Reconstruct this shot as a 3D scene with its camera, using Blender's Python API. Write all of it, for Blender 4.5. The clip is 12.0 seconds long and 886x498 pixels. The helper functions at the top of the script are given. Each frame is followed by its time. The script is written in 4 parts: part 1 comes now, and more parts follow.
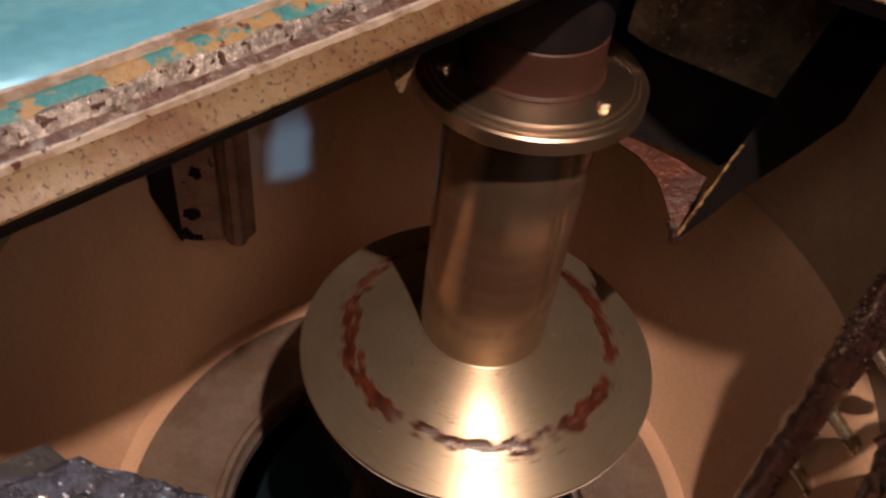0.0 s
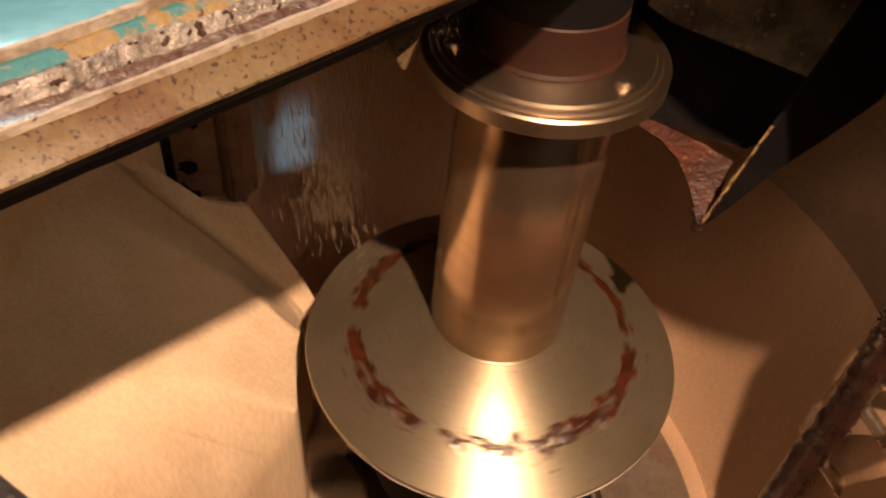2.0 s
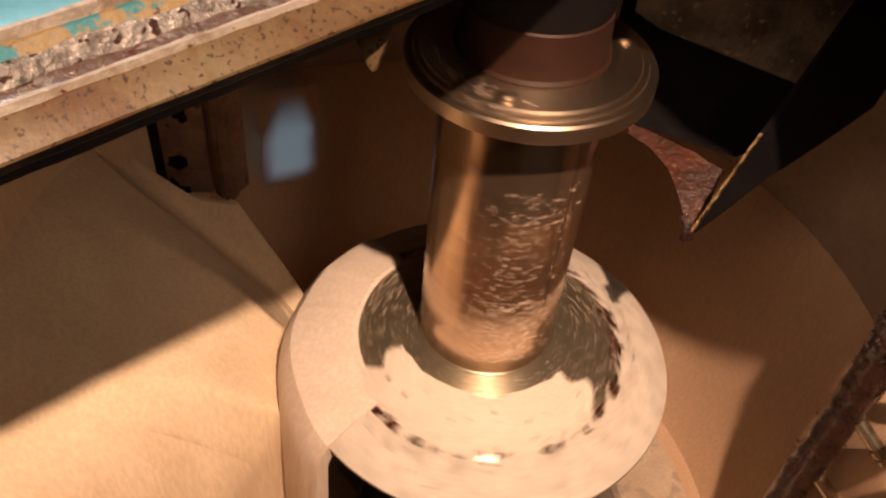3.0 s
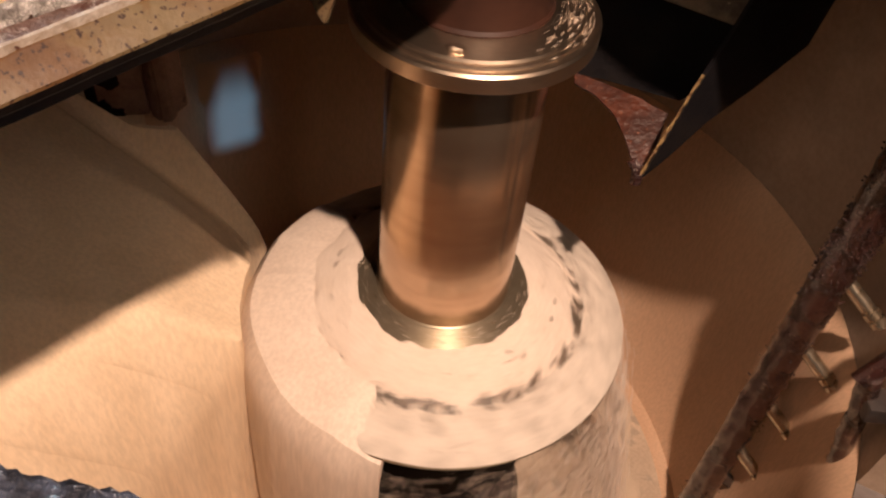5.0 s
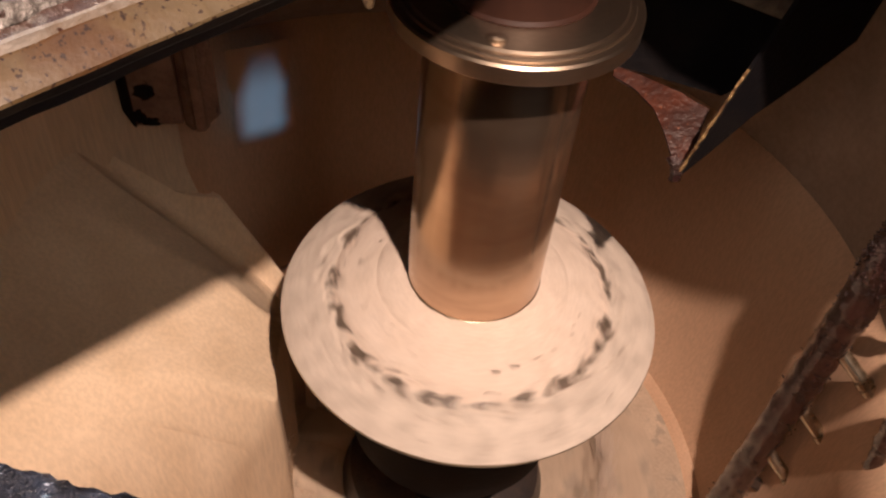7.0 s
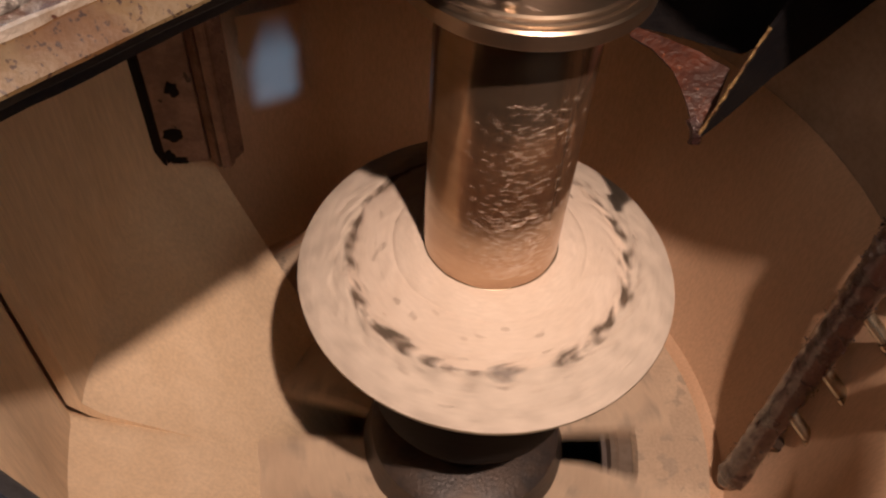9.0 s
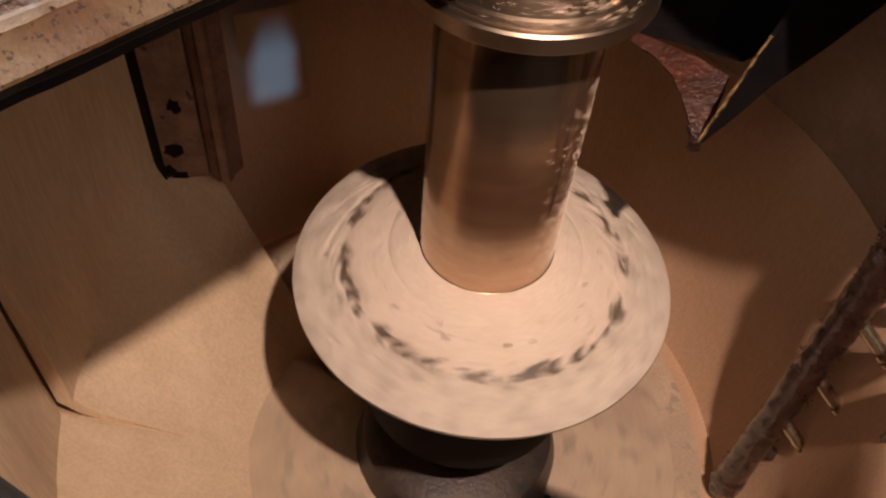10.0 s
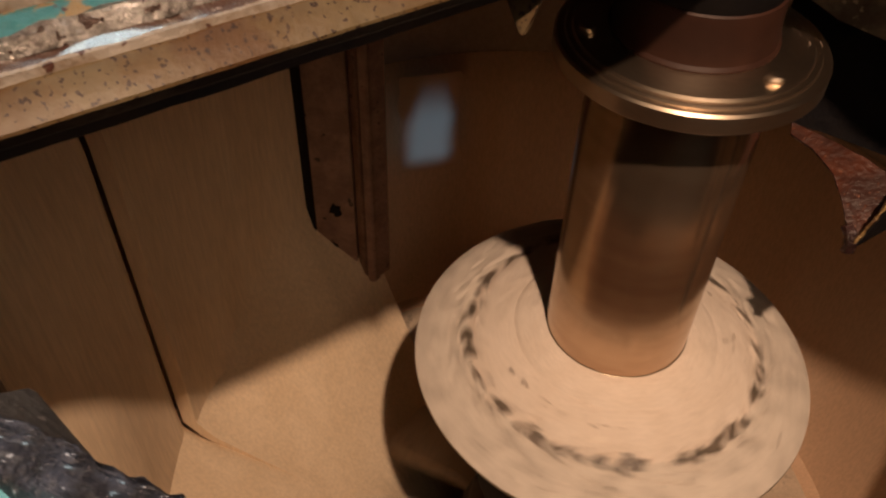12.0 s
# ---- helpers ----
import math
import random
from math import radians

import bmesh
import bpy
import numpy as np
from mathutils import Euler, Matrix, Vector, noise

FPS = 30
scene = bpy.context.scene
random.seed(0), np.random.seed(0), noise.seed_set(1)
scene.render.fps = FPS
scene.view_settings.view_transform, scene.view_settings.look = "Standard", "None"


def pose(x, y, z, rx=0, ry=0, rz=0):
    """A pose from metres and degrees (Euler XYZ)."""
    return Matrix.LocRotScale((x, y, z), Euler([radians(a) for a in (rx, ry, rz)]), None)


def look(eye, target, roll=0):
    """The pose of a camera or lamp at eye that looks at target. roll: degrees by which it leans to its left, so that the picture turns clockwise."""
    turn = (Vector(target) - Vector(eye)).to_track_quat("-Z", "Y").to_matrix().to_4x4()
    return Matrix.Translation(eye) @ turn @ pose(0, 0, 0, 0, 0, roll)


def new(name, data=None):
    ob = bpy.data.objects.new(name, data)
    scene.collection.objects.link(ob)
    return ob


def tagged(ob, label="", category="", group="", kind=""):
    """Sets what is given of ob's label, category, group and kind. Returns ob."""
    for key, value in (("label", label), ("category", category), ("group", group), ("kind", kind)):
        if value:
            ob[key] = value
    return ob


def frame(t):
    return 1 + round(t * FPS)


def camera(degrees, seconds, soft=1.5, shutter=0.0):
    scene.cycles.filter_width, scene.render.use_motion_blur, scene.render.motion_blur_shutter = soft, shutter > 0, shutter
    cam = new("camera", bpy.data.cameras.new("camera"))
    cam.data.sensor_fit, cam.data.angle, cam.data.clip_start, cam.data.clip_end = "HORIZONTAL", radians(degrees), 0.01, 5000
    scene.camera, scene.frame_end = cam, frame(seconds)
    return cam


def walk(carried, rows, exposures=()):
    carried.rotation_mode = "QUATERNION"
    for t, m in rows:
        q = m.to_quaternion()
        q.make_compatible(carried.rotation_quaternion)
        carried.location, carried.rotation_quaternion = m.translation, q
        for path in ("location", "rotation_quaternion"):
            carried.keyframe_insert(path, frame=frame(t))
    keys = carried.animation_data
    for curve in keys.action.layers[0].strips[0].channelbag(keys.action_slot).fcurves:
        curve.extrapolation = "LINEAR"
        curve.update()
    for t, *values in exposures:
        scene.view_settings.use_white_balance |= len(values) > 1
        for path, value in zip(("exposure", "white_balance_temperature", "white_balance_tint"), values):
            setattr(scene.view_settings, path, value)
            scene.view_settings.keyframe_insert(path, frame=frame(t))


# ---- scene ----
def aim(x, y, z, yaw, down, roll):
    """A camera pose: heading, degrees below the horizon, lean."""
    return pose(x, y, z, 90 - down, 0, yaw) @ pose(0, 0, 0, 0, 0, roll)


cam = camera(55.5, 12.0, soft=2.3, shutter=0.45)
PATH = [
    (0, aim(-0.0453, -0.7160, 0.8091, 1.35, 44.29, 7.62)),
    (0.5, aim(-0.0255, -0.7072, 0.8044, 4.81, 43.87, 3.35)),
    (1, aim(0.0135, -0.7195, 0.7885, 1.97, 45.00, 3.82)),
    (1.5, aim(0.0055, -0.7299, 0.7932, 4.99, 43.72, 2.41)),
    (2, aim(-0.0426, -0.6810, 0.7770, 2.56, 45.12, 6.36)),
    (2.5, aim(-0.0367, -0.6710, 0.7688, 1.55, 44.03, 6.26)),
    (3, aim(-0.0195, -0.6740, 0.7692, 3.48, 44.38, 5.98)),
    (5, aim(-0.0261, -0.6909, 0.7649, -1.76, 46.07, 6.44)),
    (5.5, aim(-0.0253, -0.6896, 0.7657, -0.39, 46.39, 4.60)),
    (6, aim(-0.0382, -0.6720, 0.7567, 2.73, 46.54, 5.49)),
    (6.5, aim(-0.0405, -0.6686, 0.7568, 2.87, 46.87, 5.95)),
    (7, aim(-0.0404, -0.6793, 0.7545, -0.06, 46.81, 6.38)),
    (9, aim(-0.0386, -0.6639, 0.7551, 1.45, 49.79, 4.16)),
    (9.5, aim(-0.0392, -0.6636, 0.7551, 1.39, 49.50, 4.88)),
    (10, aim(-0.0405, -0.6619, 0.7517, 0.91, 49.55, 5.60)),
    (10.5, aim(-0.0385, -0.6647, 0.7560, 0.91, 49.10, 5.72)),
    (11, aim(-0.0357, -0.6596, 0.7447, 0.15, 49.08, 6.60)),
    (11.5, aim(-0.0343, -0.6690, 0.7461, 12.94, 44.91, 1.97)),
    (12, aim(-0.0211, -0.6676, 0.7386, 15.87, 44.76, 2.05)),
]
EXPOSURES = [(0.0, -0.1, 6100, 11), (0.5, -0.16, 5800, 10), (1.0, 0.08, 5350, 7), (1.5, 0.2, 7000, 9), (2.0, 0.26, 7500, 9), (2.5, 0.22, 7200, 9), (5.0, 0.14, 6150, 6), (5.5, 0.14, 5700, 6),
             (7.2, 0.0, 5750, 6), (9.0, -0.2, 5950, 6), (10.5, -0.42, 5850, 6), (11.2, -0.58, 6250, 4), (12.0, -0.64, 6800, 4)]
walk(cam, PATH, EXPOSURES)

# ---- light: a warm hand lamp over the hatch, a cool hall around, two added fills ----
world = bpy.data.worlds.new("hall")
scene.world = world
world.use_nodes = True
world.node_tree.nodes["Background"].inputs[0].default_value = (0.55, 0.75, 1.0, 1)
world.node_tree.nodes["Background"].inputs[1].default_value = 0.08


def lamp(name, kind, m, energy, colour, **settings):
    data = bpy.data.lights.new(name, kind)
    data.energy, data.color = energy, colour
    if "size" in settings:
        data.shape, data.size = "DISK", settings["size"]
    if "radius" in settings:
        data.shadow_soft_size = settings["radius"]
    if "cone" in settings:
        data.spot_size, data.spot_blend = radians(settings["cone"]), 0.75
    ob = new(name, data)
    ob.matrix_world = m
    return ob


LAMP = (0.29, -0.85, 1.68)
lamp("hand_lamp_light", "SPOT", look(LAMP, (0.0, -0.05, -0.1)), 204, (1.0, 0.655, 0.475), radius=0.022, cone=60)
# two unseen warm fills that lift the chamber's shaded walls
lamp("fill_light_rear", "AREA", look((1.05, -1.65, 2.05), (-0.4, 0.1, 0.0)), 11.5, (1.0, 0.69, 0.49), size=0.9)
lamp("fill_light_side", "AREA", look((-0.95, -1.65, 2.05), (0.4, 0.1, 0.0)), 7.5, (1.0, 0.72, 0.53), size=0.9)
lamp("hall_light", "AREA", pose(-1.1, 0.9, 2.85, 0, 0, 0), 26, (0.72, 0.9, 1.0), size=0.5)


# ---- materials ----
def material(name, colour, rough=0.6, metal=0.0, second=None, scale=12.0, amount=0.5, third=None, spots=None, spot_scale=60.0,
             bump=0.2, bump_scale=120.0, stretch=(1, 1, 1), coat=0.0, spread=0.12, rough_var=0.12, spot_cut=0.62, turned=0.0, gloss=0.5):
    """A surface with patches of a second colour, fine spots of a third, and relief at two scales."""
    m = bpy.data.materials.new(name)
    m.use_nodes = True
    t = m.node_tree
    n, l = t.nodes, t.links
    b = n["Principled BSDF"]
    b.inputs["Metallic"].default_value = metal
    b.inputs["Specular IOR Level"].default_value = gloss
    if coat:
        b.inputs["Coat Weight"].default_value = coat
        b.inputs["Coat Roughness"].default_value = 0.12
    if turned:
        tan = n.new("ShaderNodeTangent")
        tan.direction_type, tan.axis = "RADIAL", "Z"
        l.new(tan.outputs[0], b.inputs["Tangent"])
        b.inputs["Anisotropic"].default_value = turned
        b.inputs["Anisotropic Rotation"].default_value = 0.25
    at = n.new("ShaderNodeTexCoord")
    mp = n.new("ShaderNodeMapping")
    mp.inputs["Scale"].default_value = stretch
    l.new(at.outputs["Object"], mp.inputs["Vector"])

    def noise_of(s, detail=6, rough_=0.6):
        q = n.new("ShaderNodeTexNoise")
        q.inputs["Scale"].default_value, q.inputs["Detail"].default_value, q.inputs["Roughness"].default_value = s, detail, rough_
        l.new(mp.outputs[0], q.inputs["Vector"])
        return q.outputs["Fac"]

    def ramp(src, lo, hi):
        q = n.new("ShaderNodeMapRange")
        q.interpolation_type = "SMOOTHSTEP"
        q.inputs["From Min"].default_value, q.inputs["From Max"].default_value = lo, hi
        l.new(src, q.inputs["Value"])
        return q.outputs[0]

    def mix(fac, a, c):
        q = n.new("ShaderNodeMix")
        q.data_type = "RGBA"
        l.new(fac, q.inputs[0])
        for i, v in ((6, a), (7, c)):
            if isinstance(v, tuple):
                q.inputs[i].default_value = (*v, 1)
            else:
                l.new(v, q.inputs[i])
        return q.outputs[2]

    broad, fine = noise_of(scale), noise_of(bump_scale, 4)
    second = second or tuple(c * 0.72 for c in colour)
    mid = 0.5 + (0.5 - amount) * 0.5
    out = mix(ramp(broad, mid - spread, mid + spread), colour, second)
    if third:
        out = mix(ramp(noise_of(scale * 2.7), 0.54, 0.6), out, third)
    if spots:
        out = mix(ramp(noise_of(spot_scale, 2), spot_cut, spot_cut + 0.05), out, spots)
    dark = n.new("ShaderNodeMix")
    dark.data_type, dark.blend_type = "RGBA", "MULTIPLY"
    dark.inputs[0].default_value = 0.35
    l.new(out, dark.inputs[6])
    l.new(mix(ramp(fine, 0.3, 0.7), (0.6, 0.6, 0.6), (1, 1, 1)), dark.inputs[7])
    out = dark.outputs[2]
    l.new(out, b.inputs["Base Color"])
    rr = n.new("ShaderNodeMapRange")
    rr.inputs["To Min"].default_value, rr.inputs["To Max"].default_value = max(0.03, rough - rough_var), min(1, rough + rough_var)
    l.new(broad, rr.inputs["Value"])
    l.new(rr.outputs[0], b.inputs["Roughness"])
    if bump:
        add = n.new("ShaderNodeMath")
        add.operation = "MULTIPLY_ADD"
        l.new(broad, add.inputs[0])
        add.inputs[1].default_value = 0.6
        l.new(fine, add.inputs[2])
        bp = n.new("ShaderNodeBump")
        bp.inputs["Strength"].default_value, bp.inputs["Distance"].default_value = bump, 0.004
        l.new(add.outputs[0], bp.inputs["Height"])
        l.new(bp.outputs[0], b.inputs["Normal"])
    return m


def glow_pane(name, colour, strength):
    """Glowing pane for a blue patch of light on the wall: a wide body with a narrow neck, dim toward its border."""
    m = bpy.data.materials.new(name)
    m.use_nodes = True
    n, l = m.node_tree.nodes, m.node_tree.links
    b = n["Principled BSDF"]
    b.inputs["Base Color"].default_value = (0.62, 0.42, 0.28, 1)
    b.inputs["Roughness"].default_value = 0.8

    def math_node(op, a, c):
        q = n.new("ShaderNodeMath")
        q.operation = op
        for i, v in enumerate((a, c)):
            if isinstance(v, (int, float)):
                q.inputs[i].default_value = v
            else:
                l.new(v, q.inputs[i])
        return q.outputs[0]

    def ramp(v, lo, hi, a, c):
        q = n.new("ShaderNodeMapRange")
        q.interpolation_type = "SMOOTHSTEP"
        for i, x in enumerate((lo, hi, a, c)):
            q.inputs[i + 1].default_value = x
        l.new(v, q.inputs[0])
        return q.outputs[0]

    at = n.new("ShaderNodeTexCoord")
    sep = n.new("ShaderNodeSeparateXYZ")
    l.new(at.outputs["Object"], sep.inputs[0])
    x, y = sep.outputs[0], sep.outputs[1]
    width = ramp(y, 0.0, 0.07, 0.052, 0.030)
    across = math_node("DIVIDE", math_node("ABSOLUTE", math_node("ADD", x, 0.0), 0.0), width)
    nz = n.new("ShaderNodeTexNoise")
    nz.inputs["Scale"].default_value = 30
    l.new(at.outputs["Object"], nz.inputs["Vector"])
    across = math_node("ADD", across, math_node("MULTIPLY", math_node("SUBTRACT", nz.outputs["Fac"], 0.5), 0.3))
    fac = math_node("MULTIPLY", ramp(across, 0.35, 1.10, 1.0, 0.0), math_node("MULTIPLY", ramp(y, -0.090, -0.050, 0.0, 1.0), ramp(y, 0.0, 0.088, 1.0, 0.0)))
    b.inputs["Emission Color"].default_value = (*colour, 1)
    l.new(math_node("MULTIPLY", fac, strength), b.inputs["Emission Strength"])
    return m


M_BLUE = material("blue_paint", (0.070, 0.222, 0.295), 0.33, second=(0.058, 0.200, 0.278), scale=5, third=(0.078, 0.232, 0.300), spots=(0.045, 0.022, 0.034), spot_scale=34, spot_cut=0.71, bump=0.08, bump_scale=90, coat=0.4)
M_BLUE_WORN = material("worn_light_blue_paint", (0.072, 0.234, 0.306), 0.4, second=(0.0495, 0.18, 0.252), scale=30, third=(0.09, 0.261, 0.324), spots=(0.144, 0.0765, 0.036), spot_scale=75, spot_cut=0.60, bump=0.4, bump_scale=160, coat=0.3)
M_CHIP = material("chipped_teal_and_primer", (0.0221, 0.1148, 0.1275), 0.45, second=(0.1700, 0.1148, 0.0467), scale=38, amount=0.5, spread=0.02, spots=(0.0467, 0.0153, 0.0102), spot_scale=90, spot_cut=0.64, bump=0.4, bump_scale=160)
M_GREASE = material("syrup_grease_on_gasket", (0.1275, 0.1148, 0.1062), 0.24, metal=0.45, second=(0.2805, 0.2677, 0.2550), scale=75, spots=(0.0467, 0.0238, 0.0170), spot_scale=120, spot_cut=0.61, bump=1.0, bump_scale=210, coat=0.8)
M_PALE = material("pale_scraped_paint", (0.25, 0.225, 0.195), 0.35, second=(0.13, 0.092, 0.06), scale=40, amount=0.35, spots=(0.05, 0.02, 0.014), spot_scale=130, spot_cut=0.66, bump=0.4, bump_scale=200)
M_RUSTLIP = material("pale_primer_with_rust", (0.0918, 0.0672, 0.0344), 0.5, gloss=0.3, second=(0.0623, 0.0295, 0.0098), scale=12, amount=0.45, spread=0.14, third=(0.0787, 0.0492, 0.0205), spots=(0.0180, 0.0074, 0.0041), spot_scale=330, spot_cut=0.60, bump=0.12, bump_scale=180)
M_CHANNEL = material("brown_stained_channel", (0.0680, 0.0442, 0.0357), 0.3, second=(0.0425, 0.0170, 0.0110), scale=30, third=(0.1105, 0.0978, 0.0892), bump=0.8, bump_scale=190, coat=0.5)
# near-black colour carries the shade under the hatch lip
M_SKIRT = material("shade_dark_steel", (0.026, 0.020, 0.018), 0.55, gloss=0.25, second=(0.012, 0.012, 0.017), scale=9, bump=0.3)
# the pale spots paint the crust's sparkle
M_CRUST = material("blue_crusted_edge", (0.014, 0.015, 0.022), 0.34, second=(0.038, 0.048, 0.078), scale=90, spots=(0.34, 0.40, 0.50), spot_scale=420, spot_cut=0.655, bump=1.0, bump_scale=420, coat=0.35)
M_BAND = material("scuffed_grey_band", (0.060, 0.058, 0.058), 0.55, second=(0.034, 0.032, 0.033), scale=30, spots=(0.11, 0.10, 0.10), spot_scale=120, bump=0.4, bump_scale=160)
M_STEEL = material("polished_spindle_steel", (0.60, 0.44, 0.31), 0.20, metal=0.93, turned=0.2, second=(0.52, 0.37, 0.26), scale=7, bump=0.010, bump_scale=300, stretch=(1, 1, 6), rough_var=0.04)
M_FLANGE = material("turned_flange_steel", (0.66, 0.55, 0.43), 0.33, metal=1.0, turned=0.2, second=(0.58, 0.47, 0.36), scale=9, bump=0.02, bump_scale=260, rough_var=0.05)
M_DISC = material("brushed_valve_steel", (0.47, 0.41, 0.305), 0.40, metal=0.86, turned=0.6, second=(0.41, 0.355, 0.255), scale=9, bump=0.05, bump_scale=260, rough_var=0.05)
M_COLLAR = material("copper_toned_collar", (0.040, 0.016, 0.010), 0.55, gloss=0.25, second=(0.028, 0.011, 0.007), scale=14, bump=0.05)
# black also stands in for shade on the spout, collar top and plough side
M_BLACK = material("black_parts_and_shade", (0.006, 0.0055, 0.007), 0.7, gloss=0.12, second=(0.010, 0.008, 0.008), scale=18, bump=0.3, bump_scale=150)
M_DARKSTEEL = material("blackened_steel", (0.05, 0.045, 0.045), 0.45, metal=0.4, second=(0.08, 0.06, 0.05), scale=18, bump=0.3, bump_scale=150)
M_RING = material("worn_basket_steel", (0.36, 0.30, 0.25), 0.36, metal=0.5, second=(0.27, 0.215, 0.17), scale=10, bump=0.15, bump_scale=120)
M_CAKE = material("brown_sugar_cake", (0.73, 0.50, 0.335), 0.85, second=(0.67, 0.445, 0.29), scale=5, bump=0.035, bump_scale=260, stretch=(1, 1, 0.25))
M_FLOOR = material("sugar_dusted_bottom", (0.66, 0.53, 0.395), 0.8, second=(0.54, 0.425, 0.315), scale=9, third=(0.46, 0.375, 0.29), bump=0.12, bump_scale=200)
M_SUGAR = material("raw_sugar", (0.82, 0.66, 0.475), 0.85, second=(0.74, 0.58, 0.40), scale=16, bump=0.07, bump_scale=220, stretch=(1, 1, 0.10), spread=0.22)
M_POUR = material("streaming_white_sugar", (0.76, 0.655, 0.56), 0.8, second=(0.71, 0.60, 0.505), scale=20, bump=0.10, bump_scale=200, stretch=(1, 1, 0.10), spread=0.25)
M_COAT = material("wet_white_sugar", (0.74, 0.64, 0.55), 0.8, second=(0.69, 0.585, 0.49), scale=24, bump=0.2, bump_scale=300, spread=0.25)
M_COATGREY = material("thin_greyish_sugar", (0.69, 0.61, 0.525), 0.7, second=(0.47, 0.41, 0.35), scale=42, amount=0.36, bump=0.5, bump_scale=300, spread=0.2)
M_SYRUP = material("dark_red_syrup", (0.072, 0.020, 0.009), 0.18, second=(0.030, 0.009, 0.005), scale=60, bump=0.4, bump_scale=150, coat=1.0)
M_GAP = material("grey_gap_film", (0.17, 0.13, 0.10), 0.4, second=(0.10, 0.08, 0.06), scale=60, bump=0.3)
# pale spots are sugar specks with their sparkle painted in
M_PIPE = material("syrup_crusted_pipe", (0.042, 0.014, 0.011), 0.26, second=(0.018, 0.007, 0.006), scale=30, spots=(0.36, 0.27, 0.23), spot_scale=330, spot_cut=0.685, bump=0.8, bump_scale=240, coat=0.9)
M_BRASS = material("tarnished_brass", (0.58, 0.51, 0.40), 0.26, metal=0.92, second=(0.34, 0.27, 0.18), scale=50, bump=0.15)
M_SYRUP_GLINT = material("golden_syrup_and_glint", (0.40, 0.27, 0.12), 0.22, second=(0.10, 0.05, 0.025), scale=120, metal=0.3, bump=0.8, bump_scale=300, coat=1.0)
M_RUSTWEB = material("wet_rust", (0.080, 0.021, 0.009), 0.38, gloss=0.4, second=(0.034, 0.010, 0.006), scale=30, spots=(0.16, 0.055, 0.025), spot_scale=210, spot_cut=0.65, bump=0.45, bump_scale=140, coat=0.4)
M_DUSTY = material("dusty_scaled_plate", (0.27, 0.215, 0.155), 0.7, second=(0.11, 0.085, 0.065), scale=22, spots=(0.42, 0.34, 0.24), spot_scale=90, spot_cut=0.62, bump=0.8, bump_scale=140)
M_PLATE = material("syrup_stained_blade", (0.25, 0.150, 0.115), 0.42, second=(0.17, 0.092, 0.068), scale=24, spots=(0.03, 0.014, 0.012), spot_scale=60, spot_cut=0.66, bump=0.5, bump_scale=160)
M_HOUSE = material("housing_steel", (0.16, 0.14, 0.13), 0.6, second=(0.11, 0.09, 0.085), scale=6, bump=0.3)
M_CHUTE = material("blue_chute_paint", (0.04, 0.10, 0.15), 0.4, second=(0.03, 0.06, 0.08), scale=10, bump=0.3)
M_CURB = material("curb_steel", (0.42, 0.315, 0.235), 0.7, second=(0.34, 0.25, 0.185), scale=6, bump=0.2)
M_WALL = material("hall_plaster", (0.36, 0.38, 0.40), 0.9, scale=2, bump=0.2)
M_GLOW = glow_pane("blue_light_patch", (0.30, 0.52, 0.70), 0.22)


# ---- mesh helpers ----
def part(name, bm, mat, parent=None, label="", smooth=True):
    data = bpy.data.meshes.new(name)
    bm.normal_update()
    bm.to_mesh(data)
    bm.free()
    data.materials.append(mat)
    if smooth:
        data.shade_smooth()
        data.set_sharp_from_angle(angle=radians(32))
    ob = new(name, data)
    ob.parent = parent
    if label:
        tagged(ob, label)
    return ob


def empty(name, m=None):
    ob = new(name)
    ob.empty_display_size = 0.02
    if m:
        ob.matrix_basis = m
    return ob


def lathe(profile, steps=96, a0=0.0, a1=360.0, closed=False, wobble=None):
    """A profile of (radius, height) swept round the upright axis; closed joins its ends."""
    bm = bmesh.new()
    full = abs(a1 - a0) >= 359.9
    cols = []
    for i in range(steps + (0 if full else 1)):
        a = radians(a0 + (a1 - a0) * i / steps)
        col = []
        for r, z in profile:
            k = wobble(a, r, z) if wobble else (0, 0)
            col.append(bm.verts.new(((r + k[0]) * math.cos(a), (r + k[0]) * math.sin(a), z + k[1])))
        cols.append(col)
    m = len(profile)
    for i in range(len(cols) if full else len(cols) - 1):
        p, q = cols[i], cols[(i + 1) % len(cols)]
        for j in range(m if closed else m - 1):
            k = (j + 1) % m
            bm.faces.new((p[j], q[j], q[k], p[k]))
    if not full and closed:
        bm.faces.new(cols[0][::-1])
        bm.faces.new(cols[-1])
    bmesh.ops.recalc_face_normals(bm, faces=bm.faces)
    return bm


def block(sx, sy, sz, bevel=0.003, m=None):
    bm = bmesh.new()
    bmesh.ops.create_cube(bm, size=1, matrix=Matrix.Diagonal((sx, sy, sz, 1)))
    if bevel:
        bmesh.ops.bevel(bm, geom=bm.edges[:], offset=bevel, segments=2, affect="EDGES", profile=0.7)
    if m:
        bmesh.ops.transform(bm, matrix=m, verts=bm.verts)
    return bm


def prism(points, thick, bevel=0.0):
    """A flat plate from a plan outline of points in space, thickened along its normal."""
    bm = bmesh.new()
    vs = [bm.verts.new(p) for p in points]
    f = bm.faces.new(vs)
    bm.normal_update()
    n = f.normal.copy()
    top = bmesh.ops.extrude_face_region(bm, geom=[f])
    bmesh.ops.translate(bm, verts=[v for v in top["geom"] if isinstance(v, bmesh.types.BMVert)], vec=n * thick)
    bmesh.ops.recalc_face_normals(bm, faces=bm.faces)
    if bevel:
        bmesh.ops.bevel(bm, geom=bm.edges[:], offset=bevel, segments=2, affect="EDGES")
    return bm


